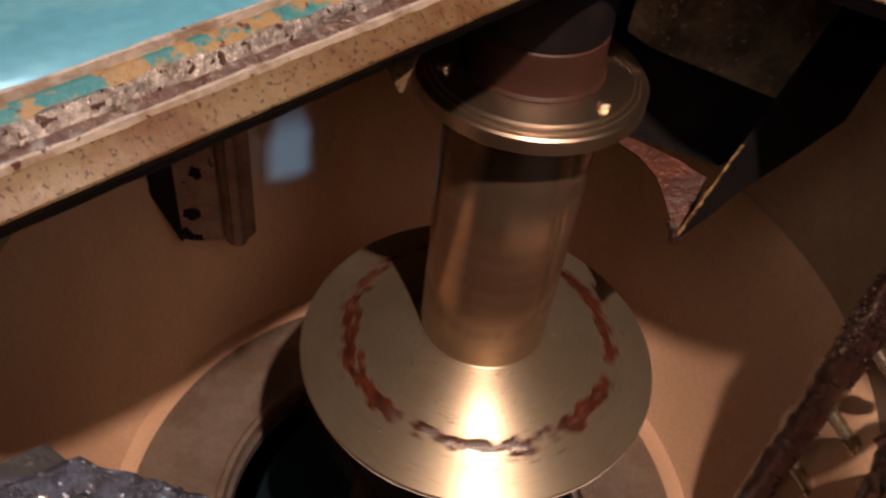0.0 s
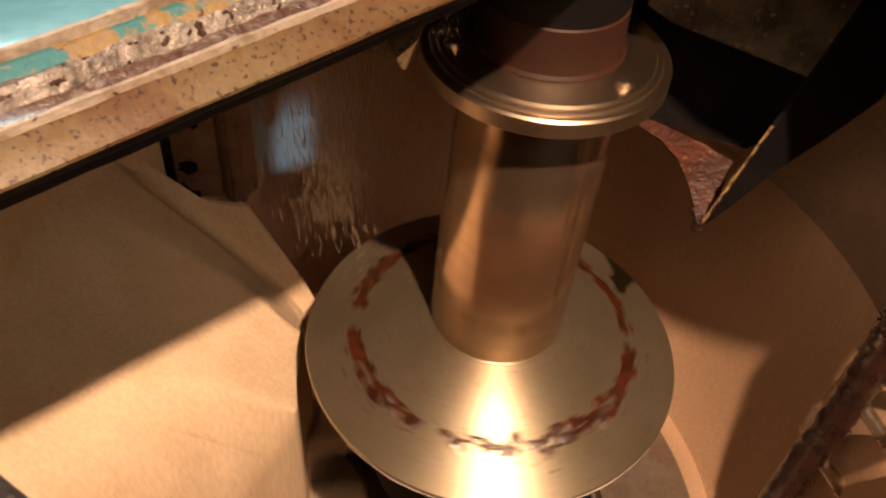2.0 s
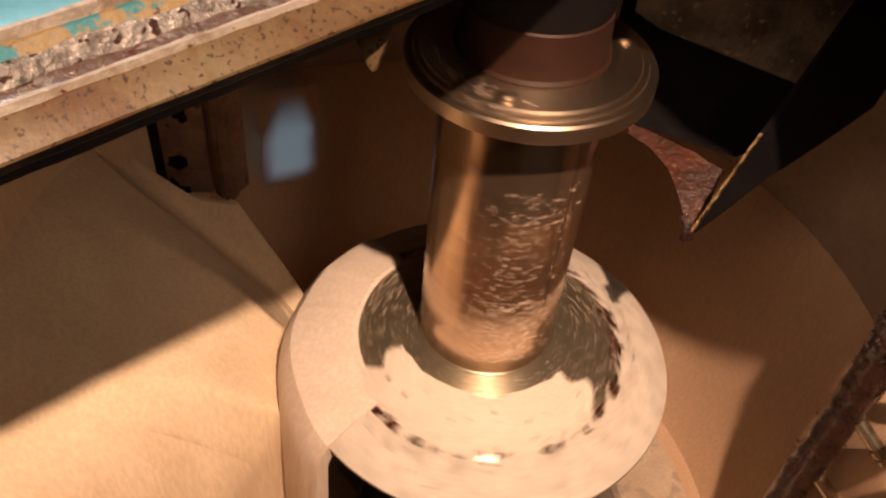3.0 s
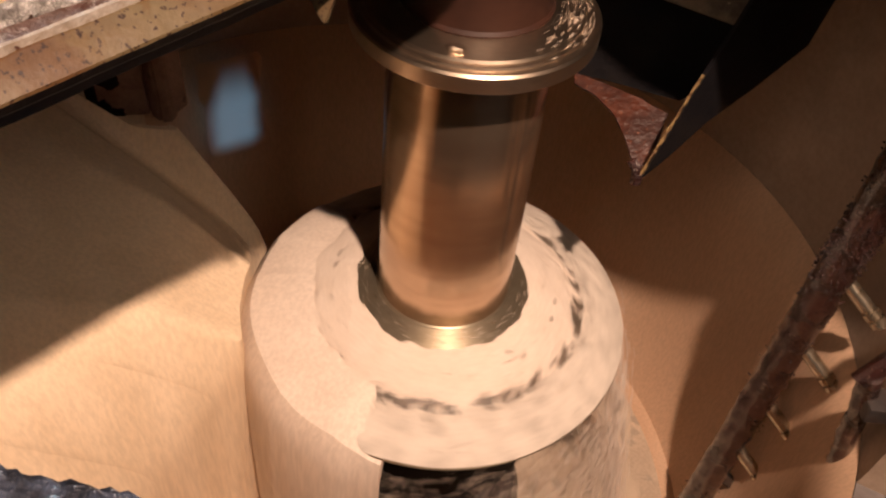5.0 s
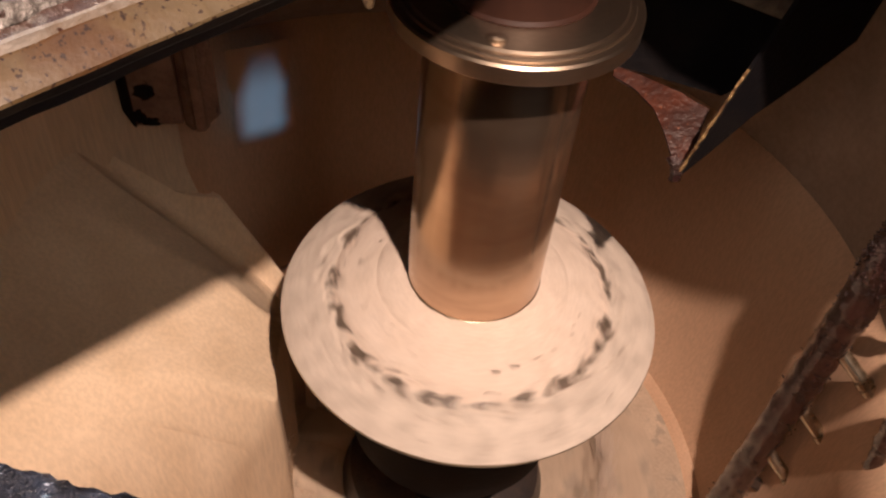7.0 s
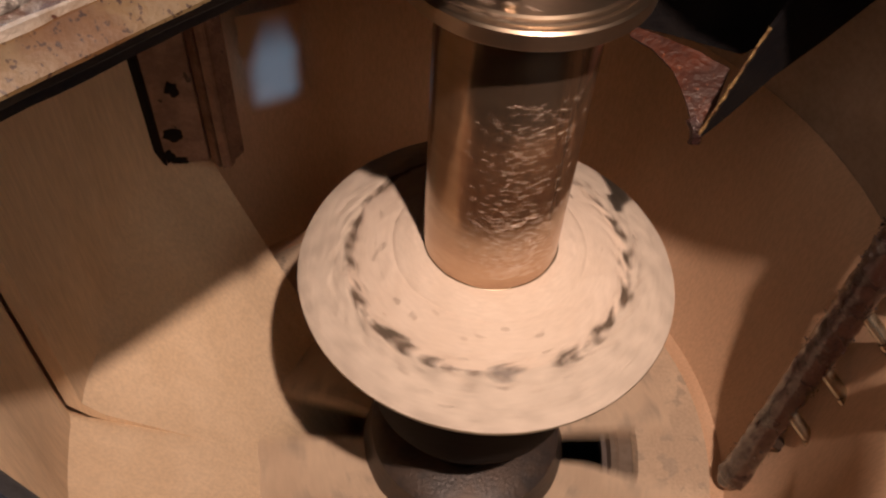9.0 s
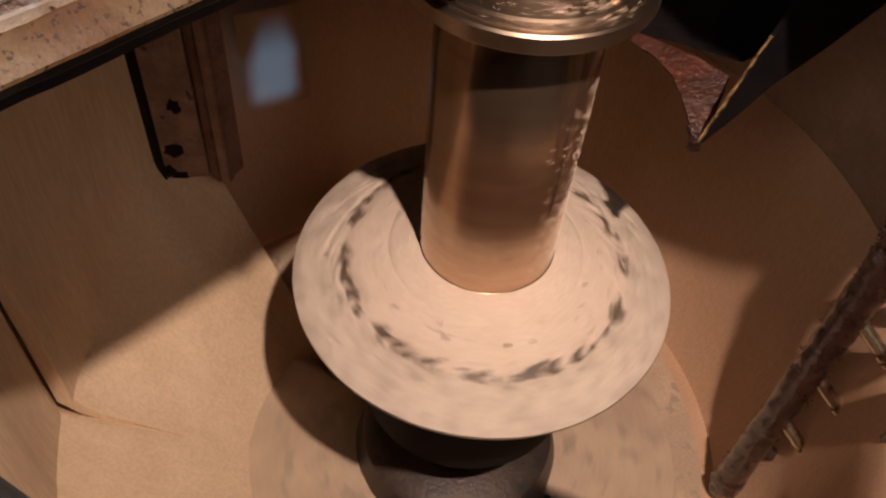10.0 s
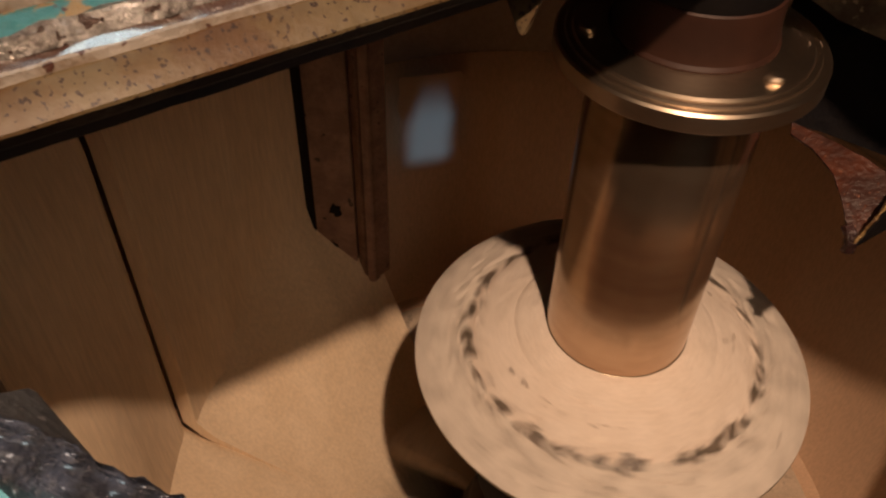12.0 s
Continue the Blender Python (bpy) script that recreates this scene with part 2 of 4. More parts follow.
def roughen(bm, size, scale, seed=0.0, cuts=0):
    if cuts:
        bmesh.ops.subdivide_edges(bm, edges=bm.edges[:], cuts=cuts, use_grid_fill=True)
    bm.normal_update()
    for v in bm.verts:
        v.co += v.normal * size * noise.noise(v.co * scale + Vector((seed, seed * 2, 0)))
    return bm


def pipe(points, radius, steps=16):
    """A round bar along a line of points; radius may be a function of the place along it."""
    bm = bmesh.new()
    rings = []
    pts = [Vector(p) for p in points]
    for i, p in enumerate(pts):
        d = (pts[min(i + 1, len(pts) - 1)] - pts[max(i - 1, 0)]).normalized()
        q = d.to_track_quat("Z", "Y").to_matrix()
        r = radius(i / (len(pts) - 1)) if callable(radius) else radius
        rings.append([bm.verts.new(p + q @ Vector((r * math.cos(2 * math.pi * k / steps), r * math.sin(2 * math.pi * k / steps), 0))) for k in range(steps)])
    for a, b in zip(rings, rings[1:]):
        for k in range(steps):
            bm.faces.new((a[k], a[(k + 1) % steps], b[(k + 1) % steps], b[k]))
    bm.faces.new(rings[0][::-1])
    bm.faces.new(rings[-1])
    bmesh.ops.recalc_face_normals(bm, faces=bm.faces)
    return bm


# ---- setting: hall round the machine ----
def hall():
    for name, size, at in (("floor", (7, 7, 0.1), (0, 0, -1.55)), ("ceiling", (7, 7, 0.1), (0, 0, 3.05)), ("wall_north", (7, 0.1, 4.6), (0, 3.5, 0.75)),
                           ("wall_south", (7, 0.1, 4.6), (0, -3.5, 0.75)), ("wall_east", (0.1, 6.8, 4.6), (3.5, 0, 0.75)), ("wall_west", (0.1, 6.8, 4.6), (-3.5, 0, 0.75))):
        ob = part(name, block(*size, bevel=0), M_WALL, label="plain grey painted plaster surface of the factory hall", smooth=False)
        ob.location = at
        tagged(ob, category="wall" if "wall" in name else name, kind="structure")


hall()

# ---- hatch cover: blue plate with a framed opening ----
TOP = 0.545
HATCH = [(-0.255, -0.535), (-0.268, -0.515), (-0.2595, -0.490), (0.0455, -0.106), (0.059, -0.092), (0.085, -0.080), (0.16, -0.088), (0.24, -0.132), (0.42, -0.262), (0.46, -0.40), (0.40, -0.68), (0.20, -0.66), (0.0, -0.616), (-0.12, -0.598), (-0.20, -0.588), (-0.240, -0.568)]


def offset_loop(pts, d):
    """The loop pushed outward by d in plan (the points run clockwise), less on the side nearest the operator."""
    out = []
    for i, p in enumerate(pts):
        a, b = Vector(pts[i - 2]), Vector(pts[(i + 2) % len(pts)])
        t = (b - a).normalized()
        near = max(0.0, min(1.0, (-0.505 - p[1]) / 0.045))
        k = d * (1 - 0.72 * near)
        out.append((p[0] - t.y * k, p[1] + t.x * k))
    return out


def finer(pts, step=0.012):
    out = []
    for i, p in enumerate(pts):
        a, b = Vector(p), Vector(pts[(i + 1) % len(pts)])
        k = max(1, int((b - a).length / step))
        out += [tuple(a.lerp(b, j / k)) for j in range(k)]
    return out


def band(loops, rough=0.0, scale=60, seed=0):
    """A closed strip through (loop, height) rows."""
    bm = bmesh.new()
    rows = [[bm.verts.new((x, y, z)) for x, y in pts] for pts, z in loops]
    for a, b in zip(rows, rows[1:]):
        for i in range(len(a)):
            j = (i + 1) % len(a)
            bm.faces.new((a[i], a[j], b[j], b[i]))
    bmesh.ops.recalc_face_normals(bm, faces=bm.faces)
    if rough:
        roughen(bm, rough, scale, seed)
    return bm


def hatch_cover():
    cover = empty("hatch_cover")
    tagged(cover, "sky-blue painted steel machine cover with a rusty framed open hatch", "machine cover")
    base = finer(HATCH)

    def ring(d):
        return offset_loop(base, d * 0.77)

    outer = [(1.06 * math.cos(-2 * math.pi * i / len(base) + 3.9), 1.06 * math.sin(-2 * math.pi * i / len(base) + 3.9)) for i in range(len(base))]
    inner = ring(0.069)
    mids = [[(a[0] + (b[0] - a[0]) * k, a[1] + (b[1] - a[1]) * k) for a, b in zip(inner, outer)] for k in (0.02, 0.06, 0.12, 0.3, 0.6)]
    part("plate", band([(inner, TOP + 0.020), *[(m_, TOP + 0.0235) for m_ in mids], (outer, TOP + 0.020), (outer, TOP - 0.06)]), M_BLUE, cover, "sky-blue paint with small dark chips")
    part("underside", band([(ring(0.020), TOP - 0.0195), (mids[2], TOP - 0.024), (outer, TOP - 0.032)]), M_SKIRT, cover, "underside steel, its shade put into the dark colour")
    part("paint_edge", band([(ring(0.0705), TOP + 0.0205), (ring(0.0690), TOP + 0.0250), (ring(0.0665), TOP + 0.0245), (ring(0.0655), TOP + 0.0190)], 0.0009, 140, 2), M_PALE, cover, "pale worn edge of the paint")
    part("chipped_border", band([(ring(0.0665), TOP + 0.0195), (ring(0.060), TOP + 0.0195), (ring(0.054), TOP + 0.0175), (ring(0.0475), TOP + 0.0155)], 0.0009, 110), M_CHIP, cover, "teal paint chipped to yellow primer")
    part("gasket_bead", band([(ring(0.0490), TOP + 0.0140), (ring(0.0460), TOP + 0.0185), (ring(0.0420), TOP + 0.0205), (ring(0.0380), TOP + 0.0185), (ring(0.0350), TOP + 0.0125)], 0.0044, 150, 3), M_GREASE, cover, "silvery lumpy gasket bead wet with syrup")
    part("channel", band([(ring(0.0360), TOP + 0.0130), (ring(0.0300), TOP + 0.0115), (ring(0.0235), TOP + 0.0105)], 0.0012, 90, 6), M_CHANNEL, cover, "brown rusty channel")
    part("frame_ridge", band([(ring(0.0245), TOP + 0.0095), (ring(0.0228), TOP + 0.0135), (ring(0.0205), TOP + 0.0130), (ring(0.0190), TOP + 0.0090)], 0.0010, 130, 5), M_PALE, cover, "thin pale ridge of the frame")
    part("frame_lip", band([(ring(0.0200), TOP + 0.0095), (ring(0.0170), TOP + 0.0092), (ring(0.0030), TOP + 0.0010), (ring(0.0004), TOP - 0.0010), (ring(0.0), TOP - 0.0025), (ring(0.004), TOP - 0.0045)], 0.0006, 70, 7), M_RUSTLIP, cover, "pale primer lip speckled with rust")
    part("skirt", band([(ring(0.005), TOP - 0.003), (ring(0.008), TOP - 0.007), (ring(0.009), TOP - 0.011), (ring(0.0115), TOP - 0.013), (ring(0.012), TOP - 0.018), (ring(0.026), TOP - 0.021)], 0.0008, 60, 9), M_SKIRT, cover, "inner skirt steel, its shade put into the dark colour")
    # raised flange with a crust of dried syrup along the operator's side
    def rim_y(x):
        return -0.597 - 0.19 * (x + 0.139) - 1.1 * max(0.0, x + 0.04) ** 1.3 - 0.8 * max(0.0, -0.142 - x)

    xs = [-0.25 + 0.57 * i / 200 for i in range(201)]
    bm = bmesh.new()
    rows = []
    for x in xs:
        y = rim_y(x)
        rows.append([bm.verts.new(p) for p in ((x, y - 0.002, 0.560), (x, y - 0.002, 0.580), (x, y - 0.004, 0.583), (x, y - 0.03, 0.5825), (x, y - 0.08, 0.580), (x, y - 0.084, 0.576), (x, y - 0.084, 0.560))])
    for a, b in zip(rows, rows[1:]):
        for k in range(7):
            bm.faces.new((a[k], b[k], b[(k + 1) % 7], a[(k + 1) % 7]))
    bm.faces.new(rows[0][::-1])
    bm.faces.new(rows[-1])
    bmesh.ops.recalc_face_normals(bm, faces=bm.faces)
    part("raised_flange", bm, M_BLUE_WORN, cover, "light blue paint worn to brown primer")
    bm = bmesh.new()
    rows = []
    for i in range(61):
        x = -0.196 + 0.139 * i / 60
        near, far = rim_y(x) - 0.004, max(-0.576 + (-0.136 - x) * 0.49, rim_y(x) + 0.006)
        rows.append([bm.verts.new(p) for p in ((x, near, 0.578), (x, near + (far - near) * 0.35, 0.560), (x, far - 0.002, 0.506), (x, far, 0.501), (x, far - 0.004, 0.499), (x, near, 0.52))])
    for a, b in zip(rows, rows[1:]):
        for k in range(6):
            bm.faces.new((a[k], b[k], b[(k + 1) % 6], a[(k + 1) % 6]))
    bm.faces.new(rows[0][::-1])
    bm.faces.new(rows[-1])
    bmesh.ops.recalc_face_normals(bm, faces=bm.faces)
    part("inner_band", bm, M_BAND, cover, "grey scuffed steel band inside the crust")
    fine = [(x, rim_y(x) - 0.010 * max(0, min(1, (-0.085 - x) / 0.09)), 0.583) for x in xs]
    bead = pipe(fine, lambda k: (0.0047 + 0.0045 * max(0, min(1, (0.29 - k) / 0.16))) * min(1, 0.3 + 8 * (1 - k)), 24)
    roughen(bead, 0.0022, 80, 1)
    roughen(bead, 0.0016, 230, 4)
    roughen(bead, 0.0012, 480, 8)
    part("crusted_edge", bead, M_CRUST, cover, "lumpy blue-black crust of dried syrup")
    return cover


hatch_cover()

# ---- basket and housing ----
FLOOR = -0.50
RW = 0.56


def basket():
    b = empty("centrifuge_basket", pose(-0.065, 0, 0))
    tagged(b, "spinning steel basket lined with brown sugar cake", "centrifuge basket", kind="structure")
    part("shell", lathe([(RW, FLOOR - 0.03), (RW, 0.0), (RW + 0.03, 0.0), (RW + 0.03, FLOOR - 0.05), (0.30, FLOOR - 0.05), (0.30, FLOOR - 0.03)], 128, closed=True), M_HOUSE, b, "dull steel basket shell")
    part("sugar_cake", lathe([(RW - 0.001, 0.0), (RW - 0.012, -0.02), (RW - 0.020, -0.05), (RW - 0.025, -0.10), (RW - 0.03, -0.30), (RW - 0.045, -0.42), (RW - 0.075, FLOOR + 0.012), (0.47, FLOOR + 0.006), (0.46, FLOOR - 0.004)], 128), M_CAKE, b, "smooth layer of brown sugar")
    part("bottom_ring", lathe([(0.475, FLOOR - 0.004), (0.43, FLOOR), (0.40, FLOOR - 0.004), (0.37, FLOOR - 0.004), (0.355, FLOOR - 0.012), (0.325, FLOOR - 0.012), (0.318, FLOOR - 0.006), (0.31, FLOOR - 0.008), (0.306, FLOOR - 0.05)], 128), M_RING, b, "worn bright steel ring round the discharge opening")
    part("floor_sugar", lathe([(0.475, FLOOR + 0.001), (0.45, FLOOR + 0.006), (0.40, FLOOR + 0.005), (0.352, FLOOR + 0.003), (0.346, FLOOR - 0.010)], 128), M_FLOOR, b, "film of sugar on the basket bottom")
    part("bottom_hub", lathe([(0.0, FLOOR + 0.06), (0.125, FLOOR + 0.06), (0.15, FLOOR + 0.045), (0.165, FLOOR - 0.01), (0.165, FLOOR - 0.10), (0.0, FLOOR - 0.10)], 64), M_DARKSTEEL, b, "dark grey hub").location.x = 0.065
    for i in range(4):
        slump = lathe([(0.150, FLOOR - 0.004), (0.20, FLOOR + 0.010), (0.27, FLOOR + 0.006), (0.34, FLOOR + 0.008), (0.42, FLOOR - 0.006), (0.42, FLOOR - 0.022), (0.150, FLOOR - 0.022)], 24, 90 * i + 8, 90 * i + 80, closed=True, wobble=lambda a, r, z: (0.012 * noise.noise(Vector((a * 5, r * 20, 1))), 0.004 * noise.noise(Vector((a * 9, r * 30, 2)))))
        part("sugar_slump", slump, M_FLOOR, b, "sugar lying on the arms of the basket bottom")
    for i in range(4):
        a = 45 + 90 * i
        sp = part("spoke", block(0.22, 0.05, 0.07, 0.008, pose(0.215, 0, FLOOR - 0.06)), M_DARKSTEEL, b, "dark spoke")
        sp.rotation_euler.z = radians(a)
    return b


BASKET = basket()


def housing():
    h = part("housing", lathe([(1.03, -1.5), (1.03, TOP - 0.035), (1.0, TOP - 0.035), (1.0, -1.5)], 96, closed=True), M_HOUSE)
    tagged(h, "dark steel drum housing round the basket", "machine housing", kind="structure")
    c = part("discharge_chute", lathe([(0.33, FLOOR - 0.06), (0.36, FLOOR - 0.2), (0.34, -1.0), (0.32, -1.49), (0.0, -1.49)], 64), M_CHUTE)
    tagged(c, "dim blue-painted discharge chute under the basket", "chute", kind="structure")
    curb = part("curb", lathe([(0.5595, -0.008), (0.562, 0.03), (0.57, TOP - 0.034), (0.60, TOP - 0.034), (0.60, 0.004)], 80, -25, 215, closed=True), M_CURB)
    curb.location.x = -0.065
    tagged(curb, "grey steel curb wall above the basket lip", "curb", kind="structure")
    # glowing pane added for the blue light patch on the wall
    light_patch = empty("wall_light_patch")
    tagged(light_patch, "small blurred blue patch of light on the inner wall, drawn as a glowing pane", "sight port", kind="structure")
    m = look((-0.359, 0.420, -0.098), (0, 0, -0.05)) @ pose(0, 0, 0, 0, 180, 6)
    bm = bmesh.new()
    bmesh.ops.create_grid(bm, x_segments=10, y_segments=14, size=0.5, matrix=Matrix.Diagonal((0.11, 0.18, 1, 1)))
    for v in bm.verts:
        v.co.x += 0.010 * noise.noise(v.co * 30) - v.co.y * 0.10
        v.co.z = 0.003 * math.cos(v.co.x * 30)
    g = part("pane", bm, M_GLOW, light_patch)
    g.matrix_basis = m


housing()


# ---- spindle with flange and raised valve disc ----
def spindle():
    s = empty("centrifuge_spindle")
    tagged(s, "bright steel spindle with bolted flange and raised conical valve disc", "spindle")
    part("shaft", lathe([(0.080, -0.012), (0.080, 0.290), (0.0796, 0.291), (0.0796, 0.36)], 128), M_STEEL, s, "polished steel sleeve")
    part("foot_weld", lathe([(0.079, 0.0012), (0.081, 0.0006), (0.0828, -0.0008), (0.085, -0.006)], 96), M_DISC, s)
    fl = part("flange", lathe([(0.076, 0.352), (0.113, 0.3522), (0.1155, 0.3545), (0.1155, 0.3690), (0.1135, 0.3712), (0.107, 0.3715), (0.106, 0.3738), (0.101, 0.3738), (0.0995, 0.3762), (0.075, 0.379), (0.066, 0.379)], 128), M_FLANGE, s, "stepped polished flange")
    for i in range(3):
        a = radians(120 * i + 20)
        bm = lathe([(0.0, 0.008), (0.006, 0.008), (0.0085, 0.006), (0.0085, 0.0), (0.011, -0.001)], 6 if i == 1 else 20)
        b = part("bolt", bm, M_FLANGE, fl, "bright bolt head")
        b.scale = (0.85, 0.85, 0.6)
        b.location = (0.089 * math.cos(a), 0.089 * math.sin(a), 0.3772)
    part("collar", lathe([(0.071, 0.376), (0.0715, 0.381), (0.069, 0.384), (0.067, 0.40), (0.066, 0.424), (0.060, 0.43)], 96), M_COLLAR, s, "copper-toned collar")
    # black piece added where the collar fades into the cover's shade
    part("shaded_collar_top", lathe([(0.058, 0.423), (0.064, 0.4245), (0.066, 0.430), (0.066, 0.512), (0.0, 0.512)], 96), M_BLACK, s, "collar continued upward in black, its shade put into the colour")
    part("valve_disc", lathe([(0.078, 0.000), (0.10, -0.006), (0.150, -0.0225), (0.155, -0.026), (0.227, -0.0500), (0.2312, -0.0520), (0.2325, -0.0545), (0.2312, -0.0575), (0.222, -0.063), (0.14, -0.070)], 160), M_DISC, s, "brushed steel cone disc")
    part("valve_sleeve", lathe([(0.145, -0.066), (0.148, -0.08), (0.148, -0.30), (0.144, -0.306), (0.085, -0.31), (0.085, FLOOR + 0.02)], 96), M_BLACK, s, "black sleeve under the disc")
    # ring of syrup blotches
    rnd = random.Random(5)
    bm = bmesh.new()
    for i in range(400):
        a = rnd.uniform(0, 2 * math.pi)
        r = rnd.gauss(0.171, 0.0045) if rnd.random() < 0.62 else 0.166 + abs(rnd.gauss(0, 0.016))
        if noise.noise(Vector((math.cos(a) * 4, math.sin(a) * 4, 0))) < -0.34:
            continue
        z = -0.026 - (r - 0.155) * (0.026 / 0.073) + 0.0008
        shrink = 1.0 if r < 0.182 else 0.45
        la, lr = rnd.uniform(0.003, 0.014) * shrink, rnd.uniform(0.0018, 0.0076) * shrink
        c = bm.verts.new((r * math.cos(a), r * math.sin(a), z + 0.0014))
        rim = []
        for k in range(9):
            q = 2 * math.pi * k / 9
            rr = r + lr * math.sin(q) * rnd.uniform(0.6, 1.3)
            aa = a + la / r * math.cos(q) * rnd.uniform(0.6, 1.3)
            rim.append(bm.verts.new((rr * math.cos(aa), rr * math.sin(aa), -0.026 - (rr - 0.155) * (0.026 / 0.073) + 0.0003)))
        for k in range(9):
            bm.faces.new((c, rim[k], rim[(k + 1) % 9]))
    tagged(part("syrup_stain", bm, M_SYRUP, s, "ring of dark red syrup blotches"), kind="stuff")
    # short golden slivers painting the steel's glints over the cone
    bm = bmesh.new()
    for i in range(520):
        a, r = rnd.uniform(0, 2 * math.pi), rnd.uniform(0.150, 0.226) if rnd.random() < 0.7 else rnd.uniform(0.088, 0.15)
        la, lr = rnd.uniform(0.001, 0.0042) / r, rnd.uniform(0.0003, 0.0007)
        z = (-0.0225 * (r - 0.08) / 0.07 if r < 0.15 else -0.0225 - (r - 0.15) * 0.359) + 0.0002
        vs = [bm.verts.new(((r + dr) * math.cos(a + da), (r + dr) * math.sin(a + da), z + dz)) for da, dr, dz in ((-la, -0.0012, 0), (0, -lr, 0), (la, 0.0012, 0), (0, lr, 0), (0, 0, 0.0009))]
        for k in range(4):
            bm.faces.new((vs[k], vs[(k + 1) % 4], vs[4]))
    tagged(part("glint_fleck", bm, M_SYRUP_GLINT, s, "fine golden slivers painted as glints on the cone"), kind="stuff")
    return s


SPINDLE = spindle()


def cone_z(r):
    return -0.0225 * (r - 0.08) / 0.07 if r < 0.15 else -0.0225 - (r - 0.15) * 0.359


def coating():
    """Sectors of sugar that build up on the disc: an inner and an outer ring."""
    rows = []
    rnd = random.Random(11)
    for ring_, (r0, r1, count) in enumerate(((0.104, 0.1685, 12), (0.1735, 0.2320, 16), (0.081, 0.124, 8))):
        for i in range(count):
            a0, a1 = 360 / count * i, 360 / count * (i + 1) + 0.15
            bm = bmesh.new()
            na, nr = 40, 14
            grid = []
            for ia in range(na + 1):
                a = radians(a0 + (a1 - a0) * ia / na)
                here = Vector((math.cos(a), math.sin(a), 0))
                centre = 0.171 + 0.006 * noise.noise(here * 5 + Vector((0, 0, 3)))
                half = max(-0.010, min(0.0048, 0.032 * (noise.noise(here * 17 + Vector((0, 0, 9))) - 0.04)))
                row = []
                for ir in range(nr + 1):
                    k = ir / nr
                    lo, hi = (r0, centre - half) if ring_ == 0 else (centre + half, r1) if ring_ == 1 else (r0, r1)
                    r = lo + (hi - lo) * k
                    th = 0.004 * min(1, 4 * k, 6 * (1 - k)) if ring_ == 0 else 0.0047 * min(1, 3 * k + 0.25, 4 * (1 - k)) if ring_ == 2 else 0.0032 * min(1, 7 * k, 5 * (1 - k) + 0.15)
                    skew = 0.22 * noise.noise(Vector((r * 32, 0, 5))) + 0.07 * noise.noise(Vector((r * 170, 0, 9))) 
                    q = Vector((r * math.cos(a), r * math.sin(a), 0))
                    th += 0.0010 * noise.noise(q * 60) + 0.0012 * noise.noise(q * 17)
                    pit = noise.noise(Vector((r * 130, 0, 0)) + Vector((math.cos(a), math.sin(a), 0)) * 11 + Vector((0, 0, 20)))
                    near = max(0, 1 - abs(r - 0.171) / (0.042 if ring_ == 1 else 0.020))
                    th -= 0.026 * max(0, pit - 0.12) * near
                    row.append(bm.verts.new((r * math.cos(a + skew), r * math.sin(a + skew), cone_z(r) + max(th, 0.0007 if 0.1 < k < 0.93 and ring_ else -0.0008))))
                grid.append(row)
            for p, q in zip(grid, grid[1:]):
                for j in range(nr):
                    bm.faces.new((p[j], q[j], q[j + 1], p[j + 1]))
            ob = part("sugar_layer", bm, M_COATGREY if ring_ == 1 else M_COAT, SPINDLE, "thin wet white sugar coating")
            mid = (a0 + a1) / 2
            away = abs((mid - (245 if ring_ else 275) + 180) % 360 - 180)
            if ring_ == 2:
                start, span = 5.1 + 0.2 * rnd.random(), 0.35
            elif ring_:
                start, span = (2.0, 0.35) if away < 48 else (2.25 + 0.15 * rnd.random(), 0.6)
            else:
                start, span = (2.15, 0.5) if away < 62 else (2.9 + 0.3 * rnd.random(), 1.8)
            rows.append((ob, start, span))
    return rows


COATING = coating()
# grey ring added to keep steel glints out of the sugar gaps
GAP_FILM = part("gap_film", lathe([(r, cone_z(r) + 0.0004) for r in (0.158, 0.165, 0.172, 0.179, 0.186)], 128), M_GAP, SPINDLE, "grey film added on the steel to hide its glints")


def grains():
    """Sugar grains stuck on one side of the sleeve."""
    rnd = random.Random(3)
    bm = bmesh.new()
    for i in range(900):
        a = rnd.gauss(-math.pi / 2 + 0.25, 0.30)
        z = rnd.uniform(0.02, 0.27) if rnd.random() < 0.55 else rnd.uniform(0.02, 0.12)
        w, h = rnd.uniform(0.0004, 0.0015), rnd.uniform(0.00016, 0.0004)
        r = 0.0803
        vs = [bm.verts.new((rr * math.cos(a + da / r), rr * math.sin(a + da / r), z + dz)) for rr, da, dz in ((r, -w, 0), (r, 0, -h), (r, w, 0.0004), (r, 0, h), (r + 0.0008, 0, 0))]
        for k in range(4):
            bm.faces.new((vs[k], vs[(k + 1) % 4], vs[4]))
    return tagged(part("sugar_grains", bm, M_COAT, SPINDLE, "pale grains stuck to the sleeve"), kind="stuff")


GRAINS = grains()


def cone_grains():
    """Loose grains streaking over the bare steel near the sleeve."""
    rnd = random.Random(31)
    bm = bmesh.new()
    for i in range(1500):
        a, r = rnd.uniform(0, 2 * math.pi), 0.084 + 0.08 * rnd.random() ** 0.7
        la, lr = rnd.uniform(0.001, 0.0040) / r, rnd.uniform(0.00025, 0.0006)
        z = cone_z(r)
        vs = [bm.verts.new(((r + dr) * math.cos(a + da), (r + dr) * math.sin(a + da), z + dz)) for da, dr, dz in ((-la, 0, 0), (0, -lr, 0), (la, 0.001, 0), (0, lr, 0), (0, 0, 0.0011))]
        for k in range(4):
            bm.faces.new((vs[k], vs[(k + 1) % 4], vs[4]))
    return tagged(part("cone_grains", bm, M_COAT, SPINDLE, "pale grains streaking over the cone"), kind="stuff")


